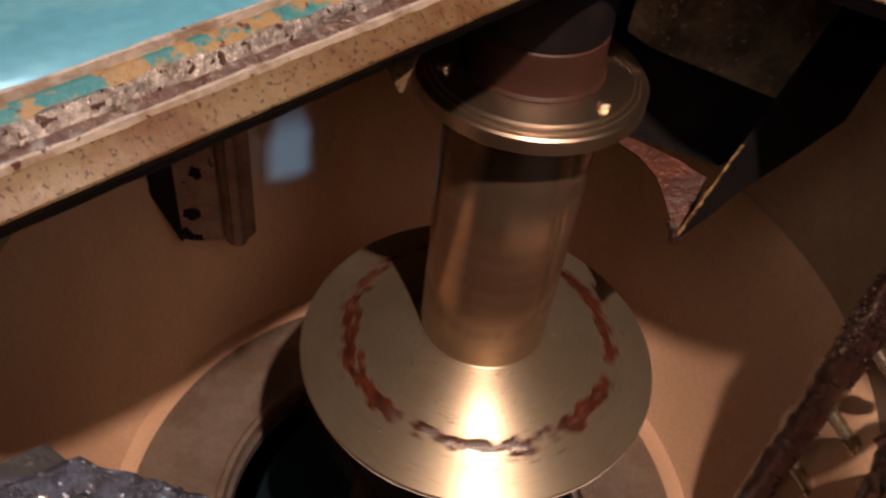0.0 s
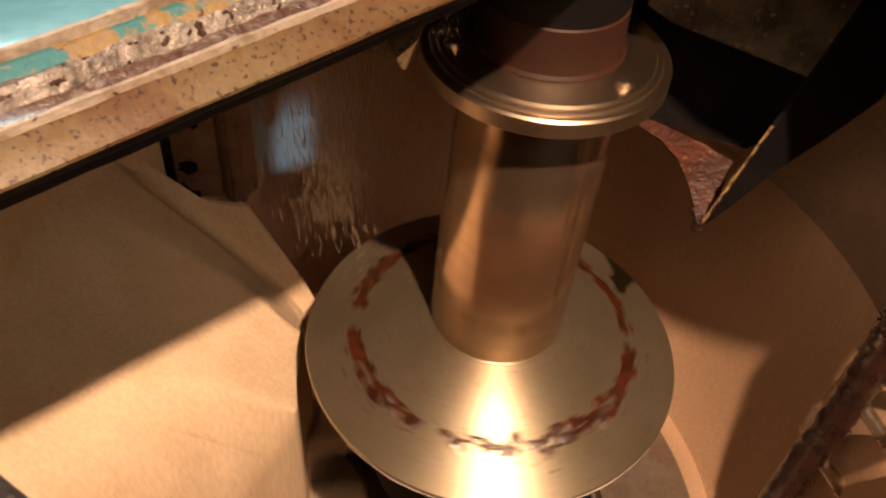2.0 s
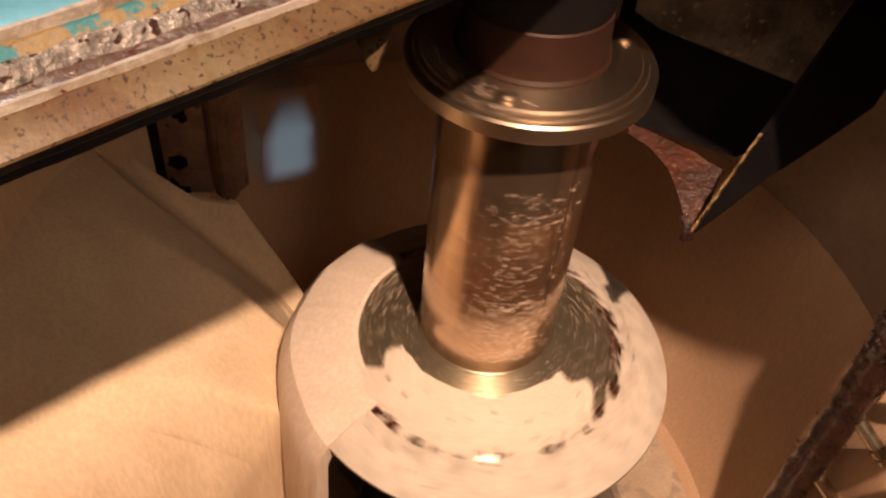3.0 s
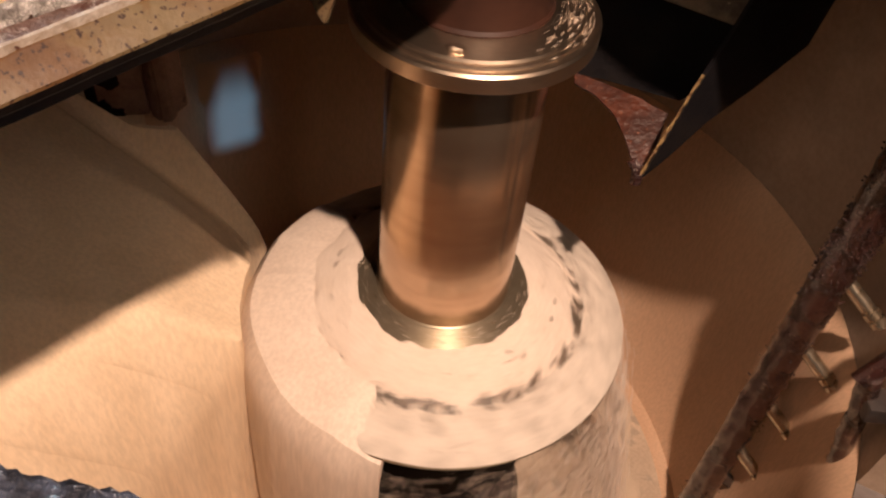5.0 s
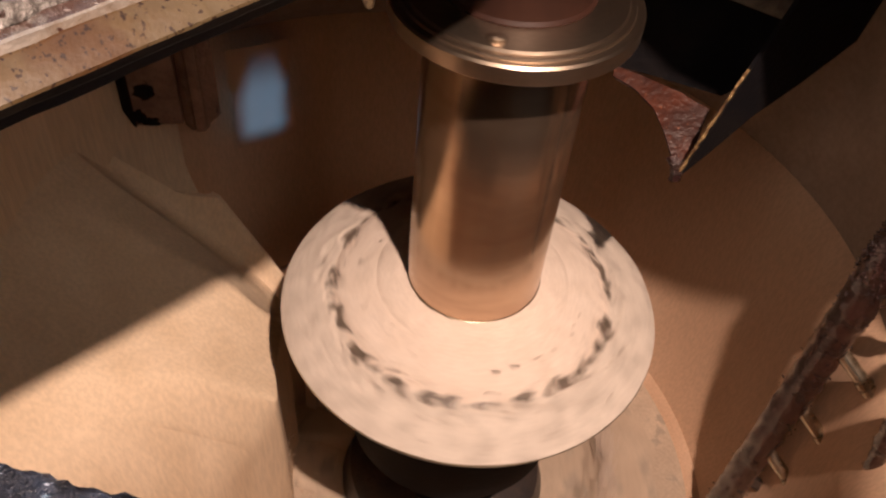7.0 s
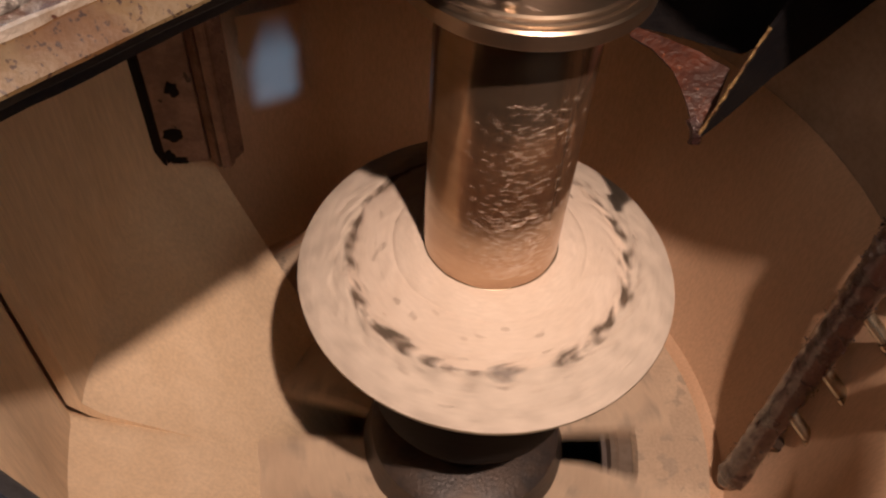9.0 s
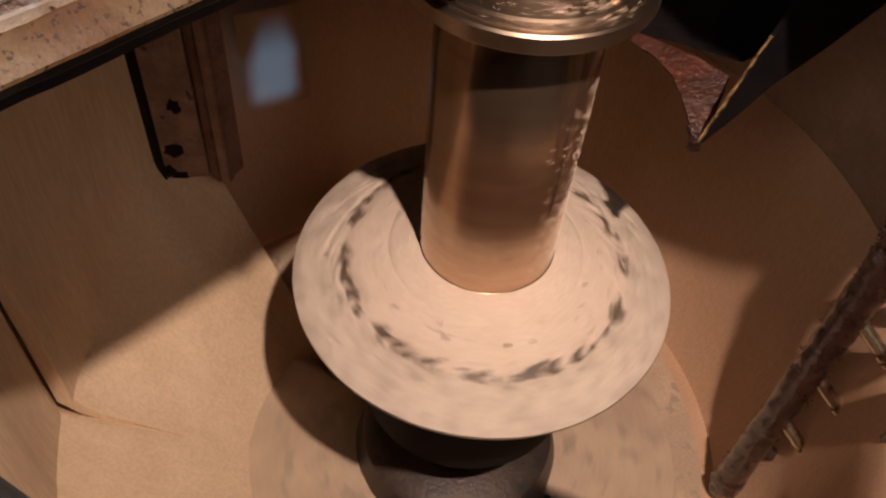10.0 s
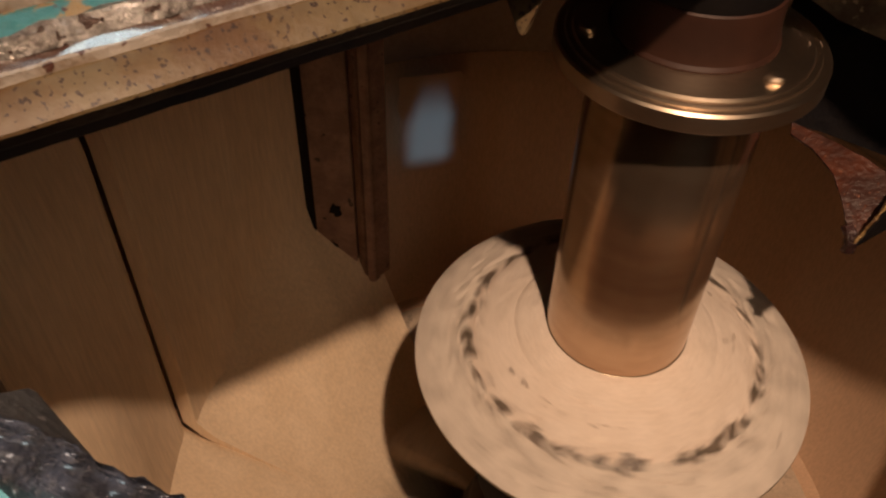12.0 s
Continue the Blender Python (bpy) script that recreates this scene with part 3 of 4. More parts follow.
CONE_GRAINS = cone_grains()


def flange_grains():
    """Grains caught round one bolt of the flange."""
    rnd = random.Random(41)
    bm = bmesh.new()
    for i in range(170):
        a, r = rnd.gauss(math.radians(-130), 0.30), rnd.uniform(0.074, 0.108)
        la, lr, z = rnd.uniform(0.0005, 0.0018) / r, rnd.uniform(0.0002, 0.0005), 0.3785 if r < 0.098 else 0.3745
        vs = [bm.verts.new(((r + dr) * math.cos(a + da), (r + dr) * math.sin(a + da), z + dz)) for da, dr, dz in ((-la, 0, -0.001), (0, -lr, -0.001), (la, 0.001, -0.001), (0, lr, -0.001), (0, 0, 0.0009))]
        for k in range(4):
            bm.faces.new((vs[k], vs[(k + 1) % 4], vs[4]))
    tagged(part("flange_grain_patch", bm, M_COAT, SPINDLE, "pale grains caught round a flange bolt"), kind="stuff")


flange_grains()


# ---- falling sugar ----
def strip(name, a0, a1, r_of, z_top, z_bot, label, thick=0.02, seed=0.0):
    """A hanging sheet of falling sugar between two bearings; r_of(bearing, height) is its radius."""
    bm = bmesh.new()
    na, nz = 10, 30
    front = []
    for i in range(na + 1):
        a = a0 + (a1 - a0) * i / na
        col = []
        for j in range(nz + 1):
            top = z_top(a) if callable(z_top) else z_top
            z = top + (z_bot - top) * j / nz
            r = r_of(a, z) + 0.0022 * noise.noise(Vector((a * 0.10, z * 0.8, seed))) + 0.0007 * noise.noise(Vector((a * 0.7, z * 1.2, seed + 4)))
            edge = min(j, nz - j) / 3
            r += 0.006 * max(0, 1 - edge)
            col.append(bm.verts.new((r * math.cos(radians(a)), r * math.sin(radians(a)), z)))
        front.append(col)
    for p, q in zip(front, front[1:]):
        for j in range(nz):
            bm.faces.new((p[j], q[j], q[j + 1], p[j + 1]))
    geom = bmesh.ops.extrude_face_region(bm, geom=bm.faces[:])
    for v in geom["geom"]:
        if isinstance(v, bmesh.types.BMVert):
            d = Vector((v.co.x, v.co.y, 0)).normalized()
            v.co += d * thick
    bmesh.ops.recalc_face_normals(bm, faces=bm.faces)
    ob = part(name, bm, M_SUGAR)
    return tagged(ob, label, "falling sugar", group="sheets of falling sugar")


def curtain_r(a, z):
    """Against the wall at the top, sliding inward to the discharge opening below."""
    top = 0.55 + 0.05 * max(0, min(1, (a - 205) / 11)) ** 2
    if z >= 0.05:
        return top
    f = max(0, min(1, (192 - a) / 34))
    f = f * f * (3 - 2 * f)
    steep = 0.75 * f + 1.25 * (1 - f)
    slide = 0.285 + (steep if z > -0.53 else 0.47) * (z + 0.53)
    k = 0.02
    h = max(0, min(1, 0.5 + 0.5 * (slide - top) / k))
    return slide * (1 - h) + top * h - k * h * (1 - h)


CURTAIN = []
for i in range(7):
    a0 = 147 + i * 6.4
    CURTAIN.append((strip("sugar_curtain", a0, a0 + 6.42, curtain_r, 0.30, -0.76, "pale brown sugar sheet sliding from the plough down the basket wall", seed=1.0), a0 + 3))
for i in range(4):
    a0 = 191.83 + i * 6.2
    CURTAIN.append((strip("sugar_curtain", a0, a0 + 6.22, lambda a, z: curtain_r(a, z) + (0.014 + 0.026 * math.exp(-(a - 191.83) / 0.7)) * max(0, min(1, (z + 0.42) / 0.14)), 0.30, -0.76, "pale brown sugar sheet behind a dark groove on the basket wall", seed=1.0), a0 + 3))


def tongue_top(a):
    return 0.030 + 0.17 * max(0, min(1, (a - 156) / 10))


def tongue_r(a, z):
    """Thrown inward off the plough toward the disc rim, then straight down; lower and flatter away from it."""
    g = max(0, min(1, (250 - a) / 52))
    g = g * g * (3 - 2 * g)
    low = -0.10 * g - 0.30 * (1 - g)
    join = max(0, min(1, (216 - a) / 14)) * max(0, min(1, (a - 160) / 14))
    low += 0.065 * join
    foot = 0.280 - 0.032 * join
    r = foot + 1.05 * (z - low) if z > low else foot + 0.02 * (z - low)
    k = max(0, min(1, 0.5 + 0.5 * (0.285 - r) / 0.03))
    r = min(0.56, r) + 0.03 * k * (1 - k)
    w = max(0, min(1, (240 - a) / 40))
    w = w * w * (3 - 2 * w)
    lean = max(0, min(1, (tongue_top(a) - z) / 0.17))
    side = max(0, min(1, (a - 153) / 9))
    w *= 1 - side + side * lean * lean * (3 - 2 * lean)
    return r * w + (curtain_r(a, z) + 0.014) * (1 - w)


TONGUE = []
for i in range(12):
    a0 = 152 + i * 7
    TONGUE.append((strip("sugar_tongue", a0, a0 + 7.02, tongue_r, tongue_top, -0.70, "pale sugar tongue thrown off the plough toward the disc", thick=0.015, seed=1.0), a0 + 3.5))


def pour(a0, a1):
    """A piece of the thick stream that rolls over the rim of the disc and falls."""
    profile = [(0.150, -0.0262), (0.158, -0.0222), (0.174, -0.0242), (0.190, -0.0278), (0.212, -0.0340), (0.234, -0.0440), (0.247, -0.064), (0.253, -0.10), (0.256, -0.16), (0.258, -0.26), (0.259, -0.40), (0.259, -0.58), (0.240, -0.58), (0.238, -0.16), (0.237, -0.085), (0.225, -0.060), (0.18, -0.042)]

    def wob(a, r, z):
        deg = math.degrees(a)
        k = 0.004 * noise.noise(Vector((deg * 0.045, z * 0.9, 2.0))) + 0.0012 * noise.noise(Vector((deg * 0.25, z * 1.5, 5.0)))
        e = min(1, max(0, (258 - deg) / 16), max(0, (deg - 130) / 10))
        dip = 0.4 * math.exp(-((deg - 229) / 12) ** 2)
        if z > -0.05:
            return (k - (1 - e) * 0.8 * max(0, r - 0.235), 0.4 * k - (1 - e) * 0.018 - 0.009 * dip)
        return (k - 0.006 * dip - (1 - e) * 0.8 * max(0, r - 0.235), 0.4 * k - (1 - e) * 0.018)

    bm = lathe(profile, 12, a0, a1, closed=True, wobble=wob)
    ob = part("sugar_stream", bm, M_POUR)
    return tagged(ob, "thick pale sugar stream rolling over the valve disc and falling", "falling sugar", group="sheets of falling sugar")


SECOND = []
for i in range(9):
    a0 = 131 + i * 14
    SECOND.append((pour(a0, a0 + 14.05), a0 + 7))


def streaks(name, count, place, label, seed):
    """Loose grains in flight, each a thin sliver along its way; place(rnd) gives a start and a way."""
    rnd = random.Random(seed)
    verts, faces = [], []
    for i in range(count):
        p, d = place(rnd)
        d = d.normalized()
        n = d.orthogonal().normalized()
        n.rotate(Matrix.Rotation(rnd.uniform(0, 6.28), 3, d))
        m = d.cross(n)
        ln, w = rnd.uniform(0.006, 0.030), rnd.uniform(0.0004, 0.0010)
        k = len(verts)
        verts += [p, p + d * ln * 0.4 + n * w, p + d * ln * 0.4 - n * w * 0.5 + m * w * 0.87, p + d * ln * 0.4 - n * w * 0.5 - m * w * 0.87, p + d * ln]
        faces += [(k, k + 2, k + 1), (k, k + 3, k + 2), (k, k + 1, k + 3), (k + 4, k + 1, k + 2), (k + 4, k + 2, k + 3), (k + 4, k + 3, k + 1)]
    data = bpy.data.meshes.new(name)
    data.from_pydata(verts, [], faces)
    data.materials.append(M_COAT)
    ob = new(name, data)
    return tagged(ob, label, "sugar grains", kind="stuff")


def off_rim(rnd):
    a, k = rnd.uniform(0, 2 * math.pi), rnd.random() ** 0.8
    r = 0.233 + 0.105 * k + rnd.gauss(0, 0.007)
    return Vector((r * math.cos(a), r * math.sin(a), -0.06 - 0.50 * k)), Vector((0.10 * math.cos(a) + 0.25 * math.sin(a), 0.10 * math.sin(a) - 0.25 * math.cos(a), -0.6))


def clump(rnd):
    k = rnd.random()
    return Vector((rnd.gauss(0, 0.028 + 0.02 * k), rnd.gauss(0, 0.03), 0.34 * k - 0.17)), Vector((rnd.gauss(0.10, 0.06), rnd.gauss(-0.05, 0.05), -1))


SPRAY = streaks("rim_spray", 15000, off_rim, "fine sugar grains flung down off the disc rim", 21)
BURST = streaks("falling_grains", 4500, clump, "loose burst of sugar grains falling from the plough", 22)
BURST_TWO = streaks("falling_grains", 2600, clump, "grey stream of sugar grains falling on the disc", 23)


# ---- plough at the wall: moves up and down ----
def plough():
    p = empty("discharge_plough", pose(-0.389, 0.226, 0))
    tagged(p, "syrup-stained brown scraper plough on a vertical bar at the basket wall", "plough")
    # origin is the lowest point of the edge bars; the blade lies across the wall
    def upright(points, z0, z1, mat, label, name):
        bm = bmesh.new()
        low = [bm.verts.new((x, y, z0 + dz)) for x, y, dz in points]
        high = [bm.verts.new((x, y, z1)) for x, y, dz in points]
        bm.faces.new(low[::-1])
        bm.faces.new(high)
        for i in range(len(points)):
            k = (i + 1) % len(points)
            bm.faces.new((low[i], low[k], high[k], high[i]))
        bmesh.ops.recalc_face_normals(bm, faces=bm.faces)
        bmesh.ops.bevel(bm, geom=bm.edges[:], offset=0.0015, segments=2, affect="EDGES")
        part(name, bm, mat, p, label)

    upright([(-0.096, -0.008, 0.004), (-0.034, 0.006, 0.004), (-0.036, 0.018, 0.004), (-0.100, 0.004, 0.004)], 0.0, 0.46, M_PLATE, "stained brown blade", "blade")
    upright([(-0.033, 0.010, 0.0), (-0.018, 0.000, -0.002), (-0.012, 0.010, -0.002), (-0.028, 0.022, 0.0)], 0.0, 0.46, M_PLATE, "narrow edge bar", "edge_bar")
    upright([(-0.015, 0.000, -0.004), (-0.001, 0.000, 0.0), (0.004, 0.012, 0.002), (-0.010, 0.012, 0.0)], 0.0, 0.46, M_PLATE, "narrow edge bar", "edge_bar")
    upright([(0.002, 0.004, 0.008), (0.016, 0.024, 0.014), (0.010, 0.032, 0.014), (-0.002, 0.014, 0.008)], 0.0, 0.46, M_PLATE, "thin outer bar", "outer_bar")
    # near-black plate widened to paint the shadow beside the blade
    upright([(-0.099, -0.010, 0.002), (-0.095, -0.009, 0.0), (-0.099, 0.002, 0.0), (-0.146, 0.026, 0.07), (-0.150, 0.016, 0.07)], 0.0, 0.46, M_BLACK, "near-black side plate, shade put into its colour", "side_plate")
    upright([(-0.034, 0.0125, 0.0), (-0.028, 0.0125, 0.0), (-0.028, 0.020, 0.0), (-0.036, 0.020, 0.0)], 0.004, 0.46, M_SKIRT, "dark groove strip", "groove_strip")
    upright([(-0.018, 0.0055, 0.0), (-0.010, 0.0050, 0.0), (-0.010, 0.014, 0.0), (-0.018, 0.014, 0.0)], 0.003, 0.46, M_SKIRT, "dark groove strip", "groove_strip")
    # blotches of syrup on the blade's face
    rnd = random.Random(14)
    a, b = Vector((-0.096, -0.008, 0)), Vector((-0.034, 0.006, 0))
    out = Vector((0.22, -0.975, 0))
    for k, z, w, h in ((0.10, 0.020, 0.008, 0.015), (0.34, 0.011, 0.012, 0.007), (0.30, 0.062, 0.014, 0.012), (0.52, 0.145, 0.010, 0.012)):
        bm = bmesh.new()
        c = a.lerp(b, k) + Vector((0, 0, z))
        rim = []
        for q in range(18):
            g = 2 * math.pi * q / 18
            f = 1 + 0.65 * noise.noise(Vector((math.cos(g) * 1.7, math.sin(g) * 1.7, k * 40)))
            rim.append(bm.verts.new(c + (b - a).normalized() * w * f * math.cos(g) + Vector((0, 0, h * f * math.sin(g))) + out * 0.0002))
        mid = bm.verts.new(c + out * 0.002)
        for q in range(18):
            bm.faces.new((mid, rim[q], rim[(q + 1) % 18]))
        part("syrup_patch", bm, M_BLACK, p, "dark syrup crust on the blade")
    return p


PLOUGH = plough()


# ---- feed spout with pointed lip ----
def feed_spout():
    f = empty("feed_spout", pose(0.038 * 0.12, 0.672 * 0.12, -0.757 * 0.12) @ Matrix.Scale(1.12, 4))
    tagged(f, "steel feed spout, shade put into its black plates, with a rusty pointed lip dripping syrup", "feed spout")
    tip = (0.159, -0.100, 0.272)
    # near-black plate: the cover's shade is put into its colour
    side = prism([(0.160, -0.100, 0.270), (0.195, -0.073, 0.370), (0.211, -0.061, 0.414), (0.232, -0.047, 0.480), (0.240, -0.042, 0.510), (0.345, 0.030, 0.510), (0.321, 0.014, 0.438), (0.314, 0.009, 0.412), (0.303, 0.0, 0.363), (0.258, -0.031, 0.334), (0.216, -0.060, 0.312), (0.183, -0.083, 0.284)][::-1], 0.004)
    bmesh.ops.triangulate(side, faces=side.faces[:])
    part("side_plate", side, M_BLACK, f, "near-black side plate, shade put into its colour")
    lip = prism([(0.159, -0.101, 0.271), (0.150, -0.070, 0.284), (0.139, -0.042, 0.294), (0.121, -0.022, 0.300), (0.101, -0.008, 0.302), (0.101, 0.002, 0.307), (0.134, -0.012, 0.306), (0.162, -0.028, 0.305), (0.187, -0.044, 0.302), (0.176, -0.074, 0.286)], 0.003)
    bmesh.ops.triangulate(lip, faces=lip.faces[:])
    bmesh.ops.subdivide_edges(lip, edges=lip.edges[:], cuts=2)
    bmesh.ops.triangulate(lip, faces=lip.faces[:])
    roughen(lip, 0.0015, 120, 5)
    part("lip", lip, M_RUSTWEB, f, "wet rusty lip plate")
    # black sheet painting the hatch edge's shade inside the spout
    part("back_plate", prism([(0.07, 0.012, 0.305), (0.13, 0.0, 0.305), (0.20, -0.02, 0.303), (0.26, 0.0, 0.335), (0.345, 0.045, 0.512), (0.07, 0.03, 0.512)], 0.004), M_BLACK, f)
    part("dusty_plate", prism([(0.080, 0.003, 0.422), (0.105, 0.003, 0.409), (0.18, 0.003, 0.389), (0.236, 0.003, 0.374), (0.262, 0.003, 0.446), (0.282, 0.003, 0.511), (0.080, 0.003, 0.511)], 0.004), M_DUSTY, f, "scaled dusty inner plate")
    # golden bead of syrup; the edge's glint is painted into it
    part("edge_drip", roughen(pipe([tuple(Vector((0.159, -0.103, 0.270)).lerp(Vector((0.194, -0.077, 0.369)), i / 24)) for i in range(25)], lambda k: 0.0018 - 0.0007 * k, 8), 0.0016, 260), M_SYRUP_GLINT, f, "syrup on the edge, its glint put into the golden colour")
    part("drip_tip", roughen(pipe([(0.159, -0.101, 0.264), (0.1585, -0.100, 0.270), (0.157, -0.098, 0.277), (0.153, -0.091, 0.281)], 0.0055, 10), 0.003, 200), M_PIPE, f, "hanging syrup drop")
    part("wing_screw", roughen(pipe([(0.318, 0.010, 0.440), (0.333, 0.014, 0.436), (0.343, 0.017, 0.430)], 0.006, 10), 0.002, 150), M_DARKSTEEL, f, "small dark screw")


feed_spout()


# ---- wash pipe with nozzles ----
def wash_pipe():
    w = empty("wash_pipe", pose(0.038 * 0.055, 0.672 * 0.055, -0.757 * 0.055) @ Matrix.Scale(1.055, 4))
    tagged(w, "vertical wash-water pipe crusted with dark syrup and brass nozzles", "wash pipe")
    X, Y = 0.399, -0.081
    body = roughen(pipe([(X, Y, -0.374 + 0.88 * i / 90) for i in range(91)], 0.0198, 20), 0.003, 70, 2)
    part("tube", body, M_PIPE, w, "syrup-crusted tube")
    for z in (0.257, 0.148, 0.033, -0.082, -0.189):
        m = pose(X + 0.010, Y - 0.006, z, 0, 118, -42) @ Matrix.Diagonal((0.98, 0.98, 1.05, 1))
        bm = lathe([(0.0, 0.0), (0.0085, 0.0), (0.0085, 0.036), (0.0070, 0.037), (0.0070, 0.0385), (0.0100, 0.039), (0.0100, 0.046), (0.0080, 0.0465), (0.0080, 0.0485), (0.0100, 0.049), (0.0096, 0.056), (0.0050, 0.057), (0.0050, 0.060), (0.0, 0.060)], 14)
        nz = part("nozzle", bm, M_BRASS, w, "brass spray nozzle")
        nz.matrix_basis = m
    rnd = random.Random(9)
    bm = bmesh.new()
    for i in range(1000):
        zz = rnd.gauss(0.19, 0.03) if i % 3 else rnd.uniform(-0.38, 0.35)
        aa = rnd.uniform(0, 6.283)
        rr = 0.0205 + abs(rnd.gauss(0, 0.0015))
        bmesh.ops.create_icosphere(bm, subdivisions=1, radius=rnd.uniform(0.0006, 0.0015), matrix=Matrix.Translation((X + rr * math.cos(aa), Y + rr * math.sin(aa), zz)))
    tagged(part("sugar_crust", bm, M_PIPE, w, "glittering sugar crust", smooth=False), kind="stuff")
    part("end_cap", roughen(pipe([(X, Y, -0.41 + 0.065 * i / 8) for i in range(9)], lambda k: 0.016 + 0.007 * math.sin(k * 3.1), 14), 0.006, 90), M_PIPE, w, "crusted lower end")
    part("side_stub", roughen(pipe([(X + 0.015, Y, -0.272), (X + 0.036, Y, -0.290), (X + 0.043, Y, -0.294)], 0.009, 12), 0.003, 150), M_DARKSTEEL, w, "dark plugged stub")


wash_pipe()


def hanging_rod():
    r = empty("hanging_rod")
    tagged(r, "crusted thin rod with a bolted clamp beside the wash pipe", "rod")
    part("rod", roughen(pipe([(0.422 + 0.062 * i / 30, -0.187, 0.118 - 0.317 * i / 30) for i in range(31)], 0.011, 12), 0.004, 90), M_PIPE, r, "crusted rod")
    part("crossbar", roughen(pipe([(0.413, -0.187, 0.109), (0.437, -0.183, 0.153), (0.462, -0.178, 0.214)], 0.0097, 12), 0.003, 90), M_PIPE, r, "crusted arm")
    part("clamp", block(0.035, 0.03, 0.022, 0.004, pose(0.442, -0.196, 0.082)), M_DARKSTEEL, r, "dark clamp")


hanging_rod()


def pale_tab():
    t = part("drip_tab", prism([(-0.120, -0.240, 0.526), (-0.086, -0.240, 0.526), (-0.091, -0.250, 0.510), (-0.096, -0.254, 0.493), (-0.099, -0.254, 0.493)], 0.006, 0.001), M_RUSTLIP)
    tagged(t, "pale pointed tab hanging under the hatch frame", "tab")


pale_tab()


# ---- everything that moves ----
TURN = -300.0


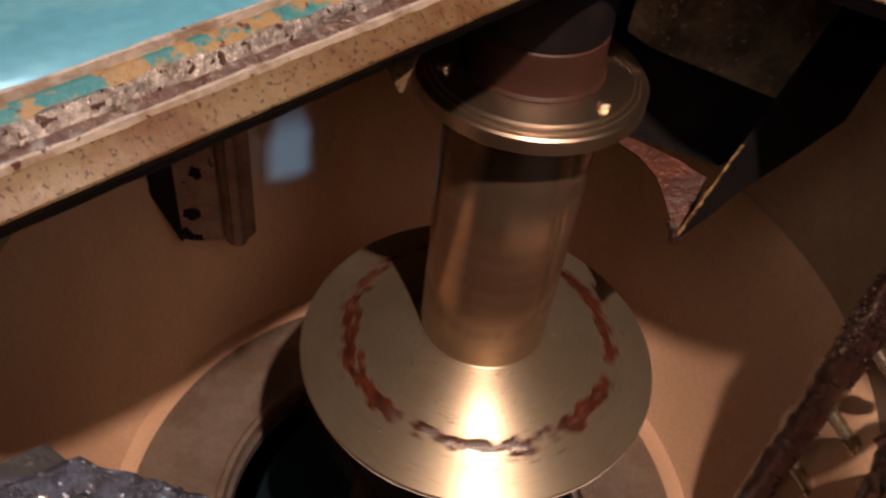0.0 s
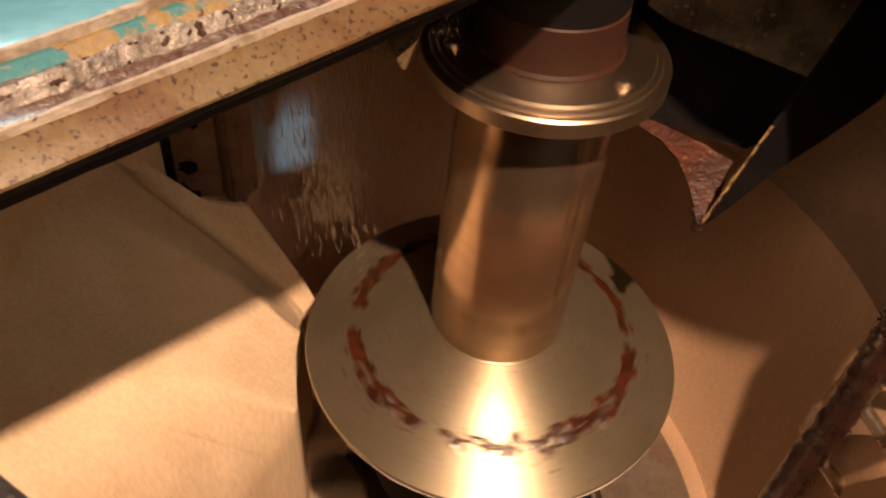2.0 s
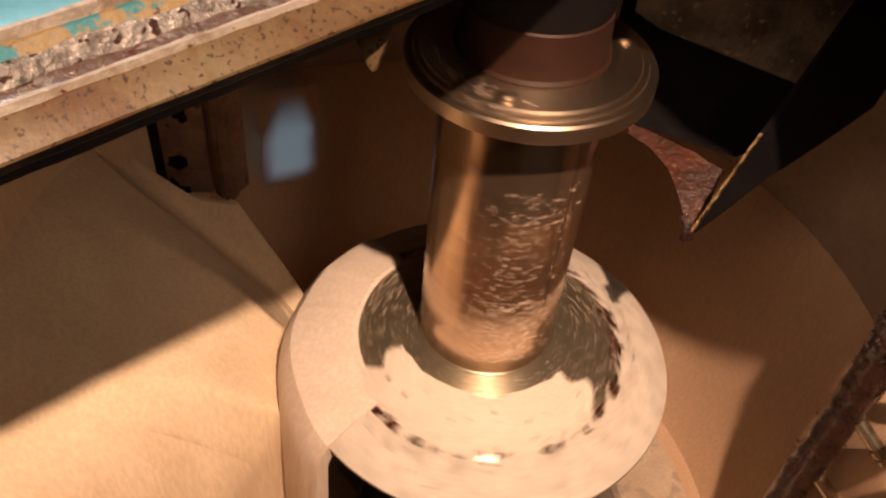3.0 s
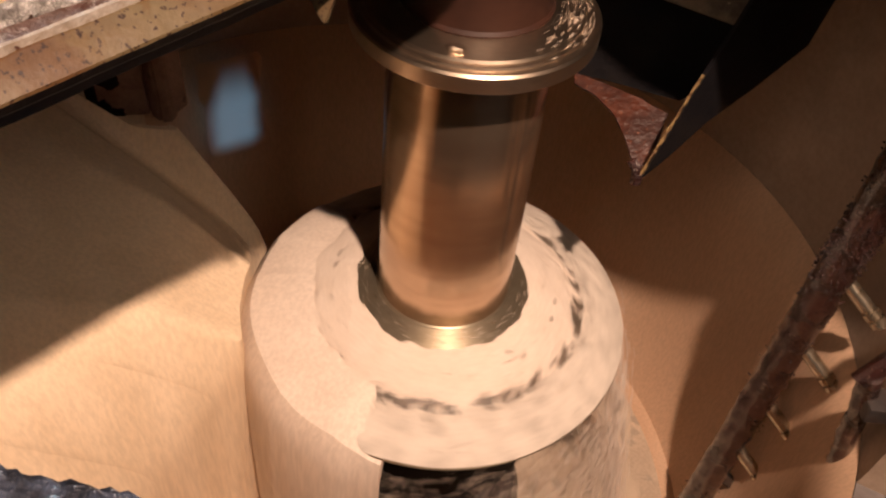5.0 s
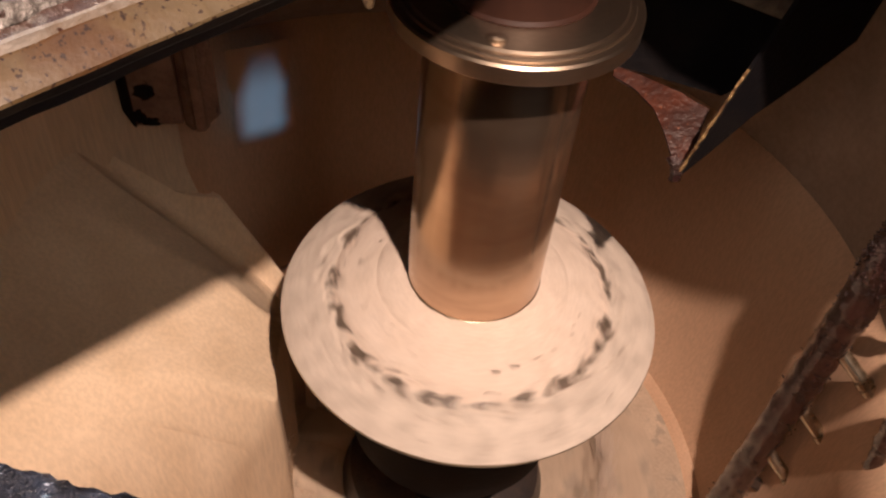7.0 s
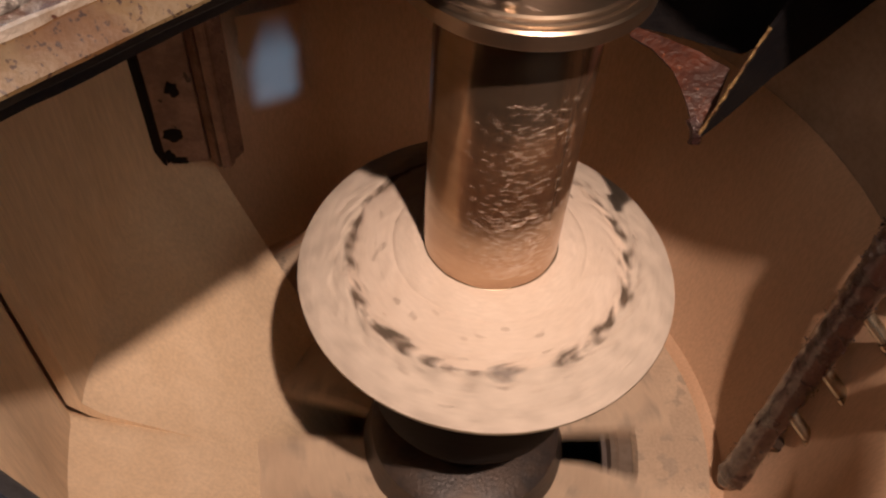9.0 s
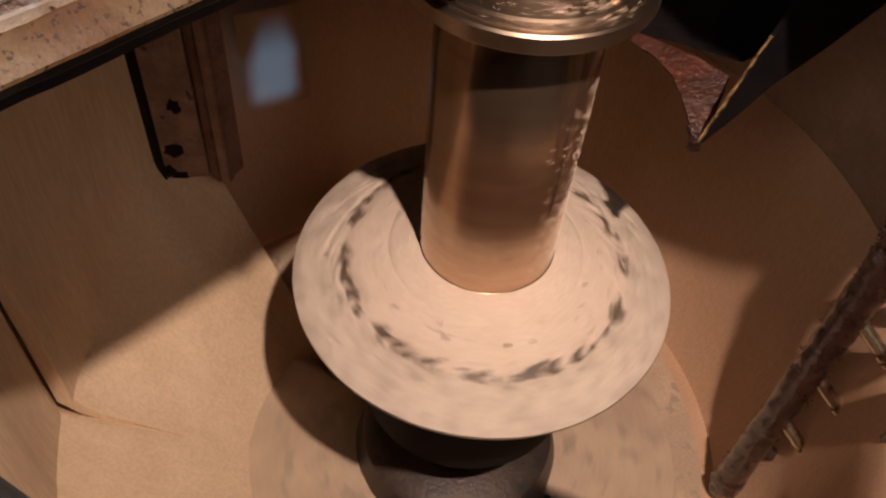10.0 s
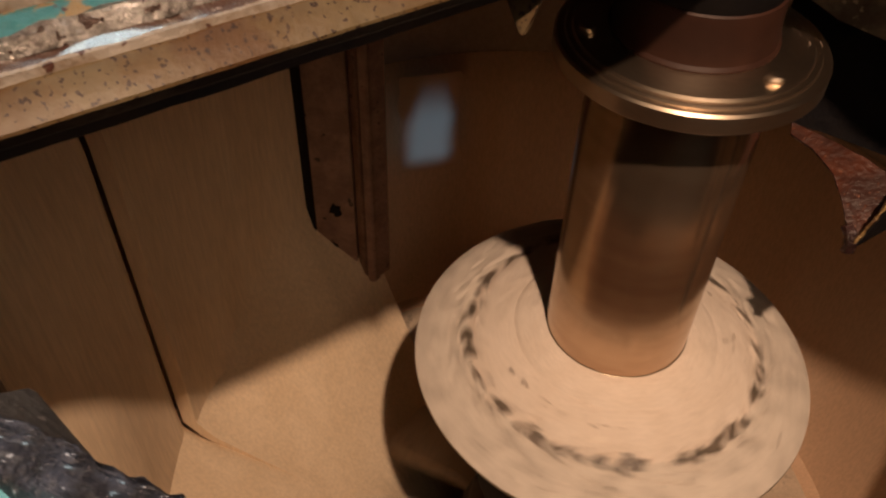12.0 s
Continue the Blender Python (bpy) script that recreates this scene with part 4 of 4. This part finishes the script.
def motions():
    walk(SPINDLE, [(i * 0.2, pose(0, 0, 0, 0, 0, TURN * (i * 0.2) + 180)) for i in range(61)])
    for ob, start, span in COATING:
        sunk, up = pose(0, 0, -0.0075), pose(0, 0, 0)
        walk(ob, [(0, sunk), (start, sunk), (start + span, up), (12, up)])
    d = Vector((0, 1, 0)) * 0.004
    walk(GRAINS, [(0, pose(*d)), (2.4, pose(*d)), (2.7, pose(0, 0, 0)), (12, pose(0, 0, 0))])
    walk(GAP_FILM, [(0, pose(0, 0, -0.006)), (2.7, pose(0, 0, -0.006)), (3.4, pose(0, 0, 0)), (12, pose(0, 0, 0))])
    walk(CONE_GRAINS, [(0, pose(0, 0, -0.006)), (2.2, pose(0, 0, -0.006)), (2.6, pose(0, 0, 0.0002)), (12, pose(0, 0, 0.0002))])
    film = [o for o in BASKET.children if o.name.startswith("floor_sugar")][0]
    walk(film, [(0, pose(0, 0, -0.025)), (1.8, pose(0, 0, -0.025)), (3.0, pose(0, 0, 0)), (12, pose(0, 0, 0))])
    for ob in [o for o in BASKET.children if o.name.startswith("sugar_slump")]:
        level = [(i * 0.2, -2.0 if i < 11 else max(-2.0, min(0.0, -2.0 + 2.0 * (i - 11) / 7))) for i in range(61)]
        walk(ob, [(t, pose(0.065, 0, z, 0, 0, TURN * t)) for t, z in level])
    heights = [(0, -0.174), (1, -0.136), (1.5, -0.113), (2.5, -0.092), (4, -0.03), (5.5, 0.025), (6.0, 0.020), (6.5, 0.009), (7, -0.024), (8.2, -0.105), (9.5, -0.177), (10.5, -0.217), (11, -0.264), (11.5, -0.285), (12, -0.298)]
    walk(PLOUGH, [(t, pose(-0.389, 0.226, z)) for t, z in heights])
    for ob, a in CURTAIN:
        out = Vector((math.cos(radians(a)), math.sin(radians(a)), 0)) * 0.38
        t0 = 0.38 + max(0, (a - 150)) * 0.0075
        walk(ob, [(0, pose(out.x, out.y, 0.1)), (t0, pose(out.x, out.y, 0.1)), (t0 + 0.24, pose(0, 0, 0)), (12, pose(0, 0, 0))])
    for ob, a in TONGUE:
        out = Vector((math.cos(radians(a)), math.sin(radians(a)), 0)) * 0.40
        end = [(6.3, pose(0, 0, 0.0)), (6.7, pose(0, 0, -0.06)), (7.0, pose(0, 0, -0.15)), (7.3, pose(0, 0, -0.5)), (7.7, pose(0, 0, -2.0)), (12, pose(0, 0, -2.0))]
        t0 = 0.5 + 0.002 * (a - 152)
        rows = [(0, pose(out.x, out.y, 0.0)), (t0, pose(out.x, out.y, -0.1)), (t0 + 0.3, pose(0, 0, -0.15)), (1.5, pose(0, 0, -0.12)), (3.0, pose(0, 0, -0.085)), (4.4, pose(0, 0, -0.01)), (5.5, pose(0, 0, 0.0))]
        walk(ob, rows + end)
    for ob, a in SECOND:
        k = (a - 138) / 112
        t0 = 1.9 + (0.35 * k if k < 0.65 else 0.62 + 0.5 * (k - 0.55) if k < 0.78 else 1.45 + 2.4 * (k - 0.78))
        t1 = 6.95 - 0.75 * k
        walk(ob, [(0, pose(0, 0, -2.2)), (t0 - 0.35, pose(0, 0, -2.2)), (t0 - 0.1, pose(0, 0, -0.6)), (t0 + 0.2, pose(0, 0, 0)), (t1, pose(0, 0, 0)), (t1 + 0.12, pose(0, 0, -0.06)), (t1 + 0.32, pose(0, 0, -0.75)), (t1 + 0.7, pose(0, 0, -2.2)), (12, pose(0, 0, -2.2))])
    turn = [(4.0, -0.62), (4.4, -0.62), (4.8, 0.0), (6.8, 0.0), (7.35, -0.70), (7.8, -2.2)]

    def drop(t):
        for (a, za), (b, zb) in zip(turn, turn[1:]):
            if a <= t <= b:
                return za + (zb - za) * (t - a) / (b - a)
        return turn[0][1] if t < 4 else turn[-1][1]

    walk(SPRAY, [(i * 0.2, pose(0, 0, drop(i * 0.2), 0, 0, TURN * 0.8 * i * 0.2)) for i in range(61)])
    walk(BURST, [(0, pose(-0.62, 0.40, 0.1)), (0.25, pose(-0.62, 0.40, 0.1)), (0.42, pose(-0.40, 0.20, -0.12)), (0.6, pose(-0.33, 0.16, -0.30)), (1.0, pose(-0.26, 0.12, -0.95)), (1.6, pose(-0.26, 0.12, -2.2)), (12, pose(-0.26, 0.12, -2.2))])
    walk(BURST_TWO, [(0, pose(-0.60, 0.50, 0.22)), (1.75, pose(-0.60, 0.50, 0.22)), (1.93, pose(-0.25, 0.19, 0.15)), (2.35, pose(-0.22, 0.13, 0.03)), (2.7, pose(-0.26, 0.02, -0.95)), (3.2, pose(-0.26, 0.02, -2.2)), (12, pose(-0.26, 0.02, -2.2))])


motions()
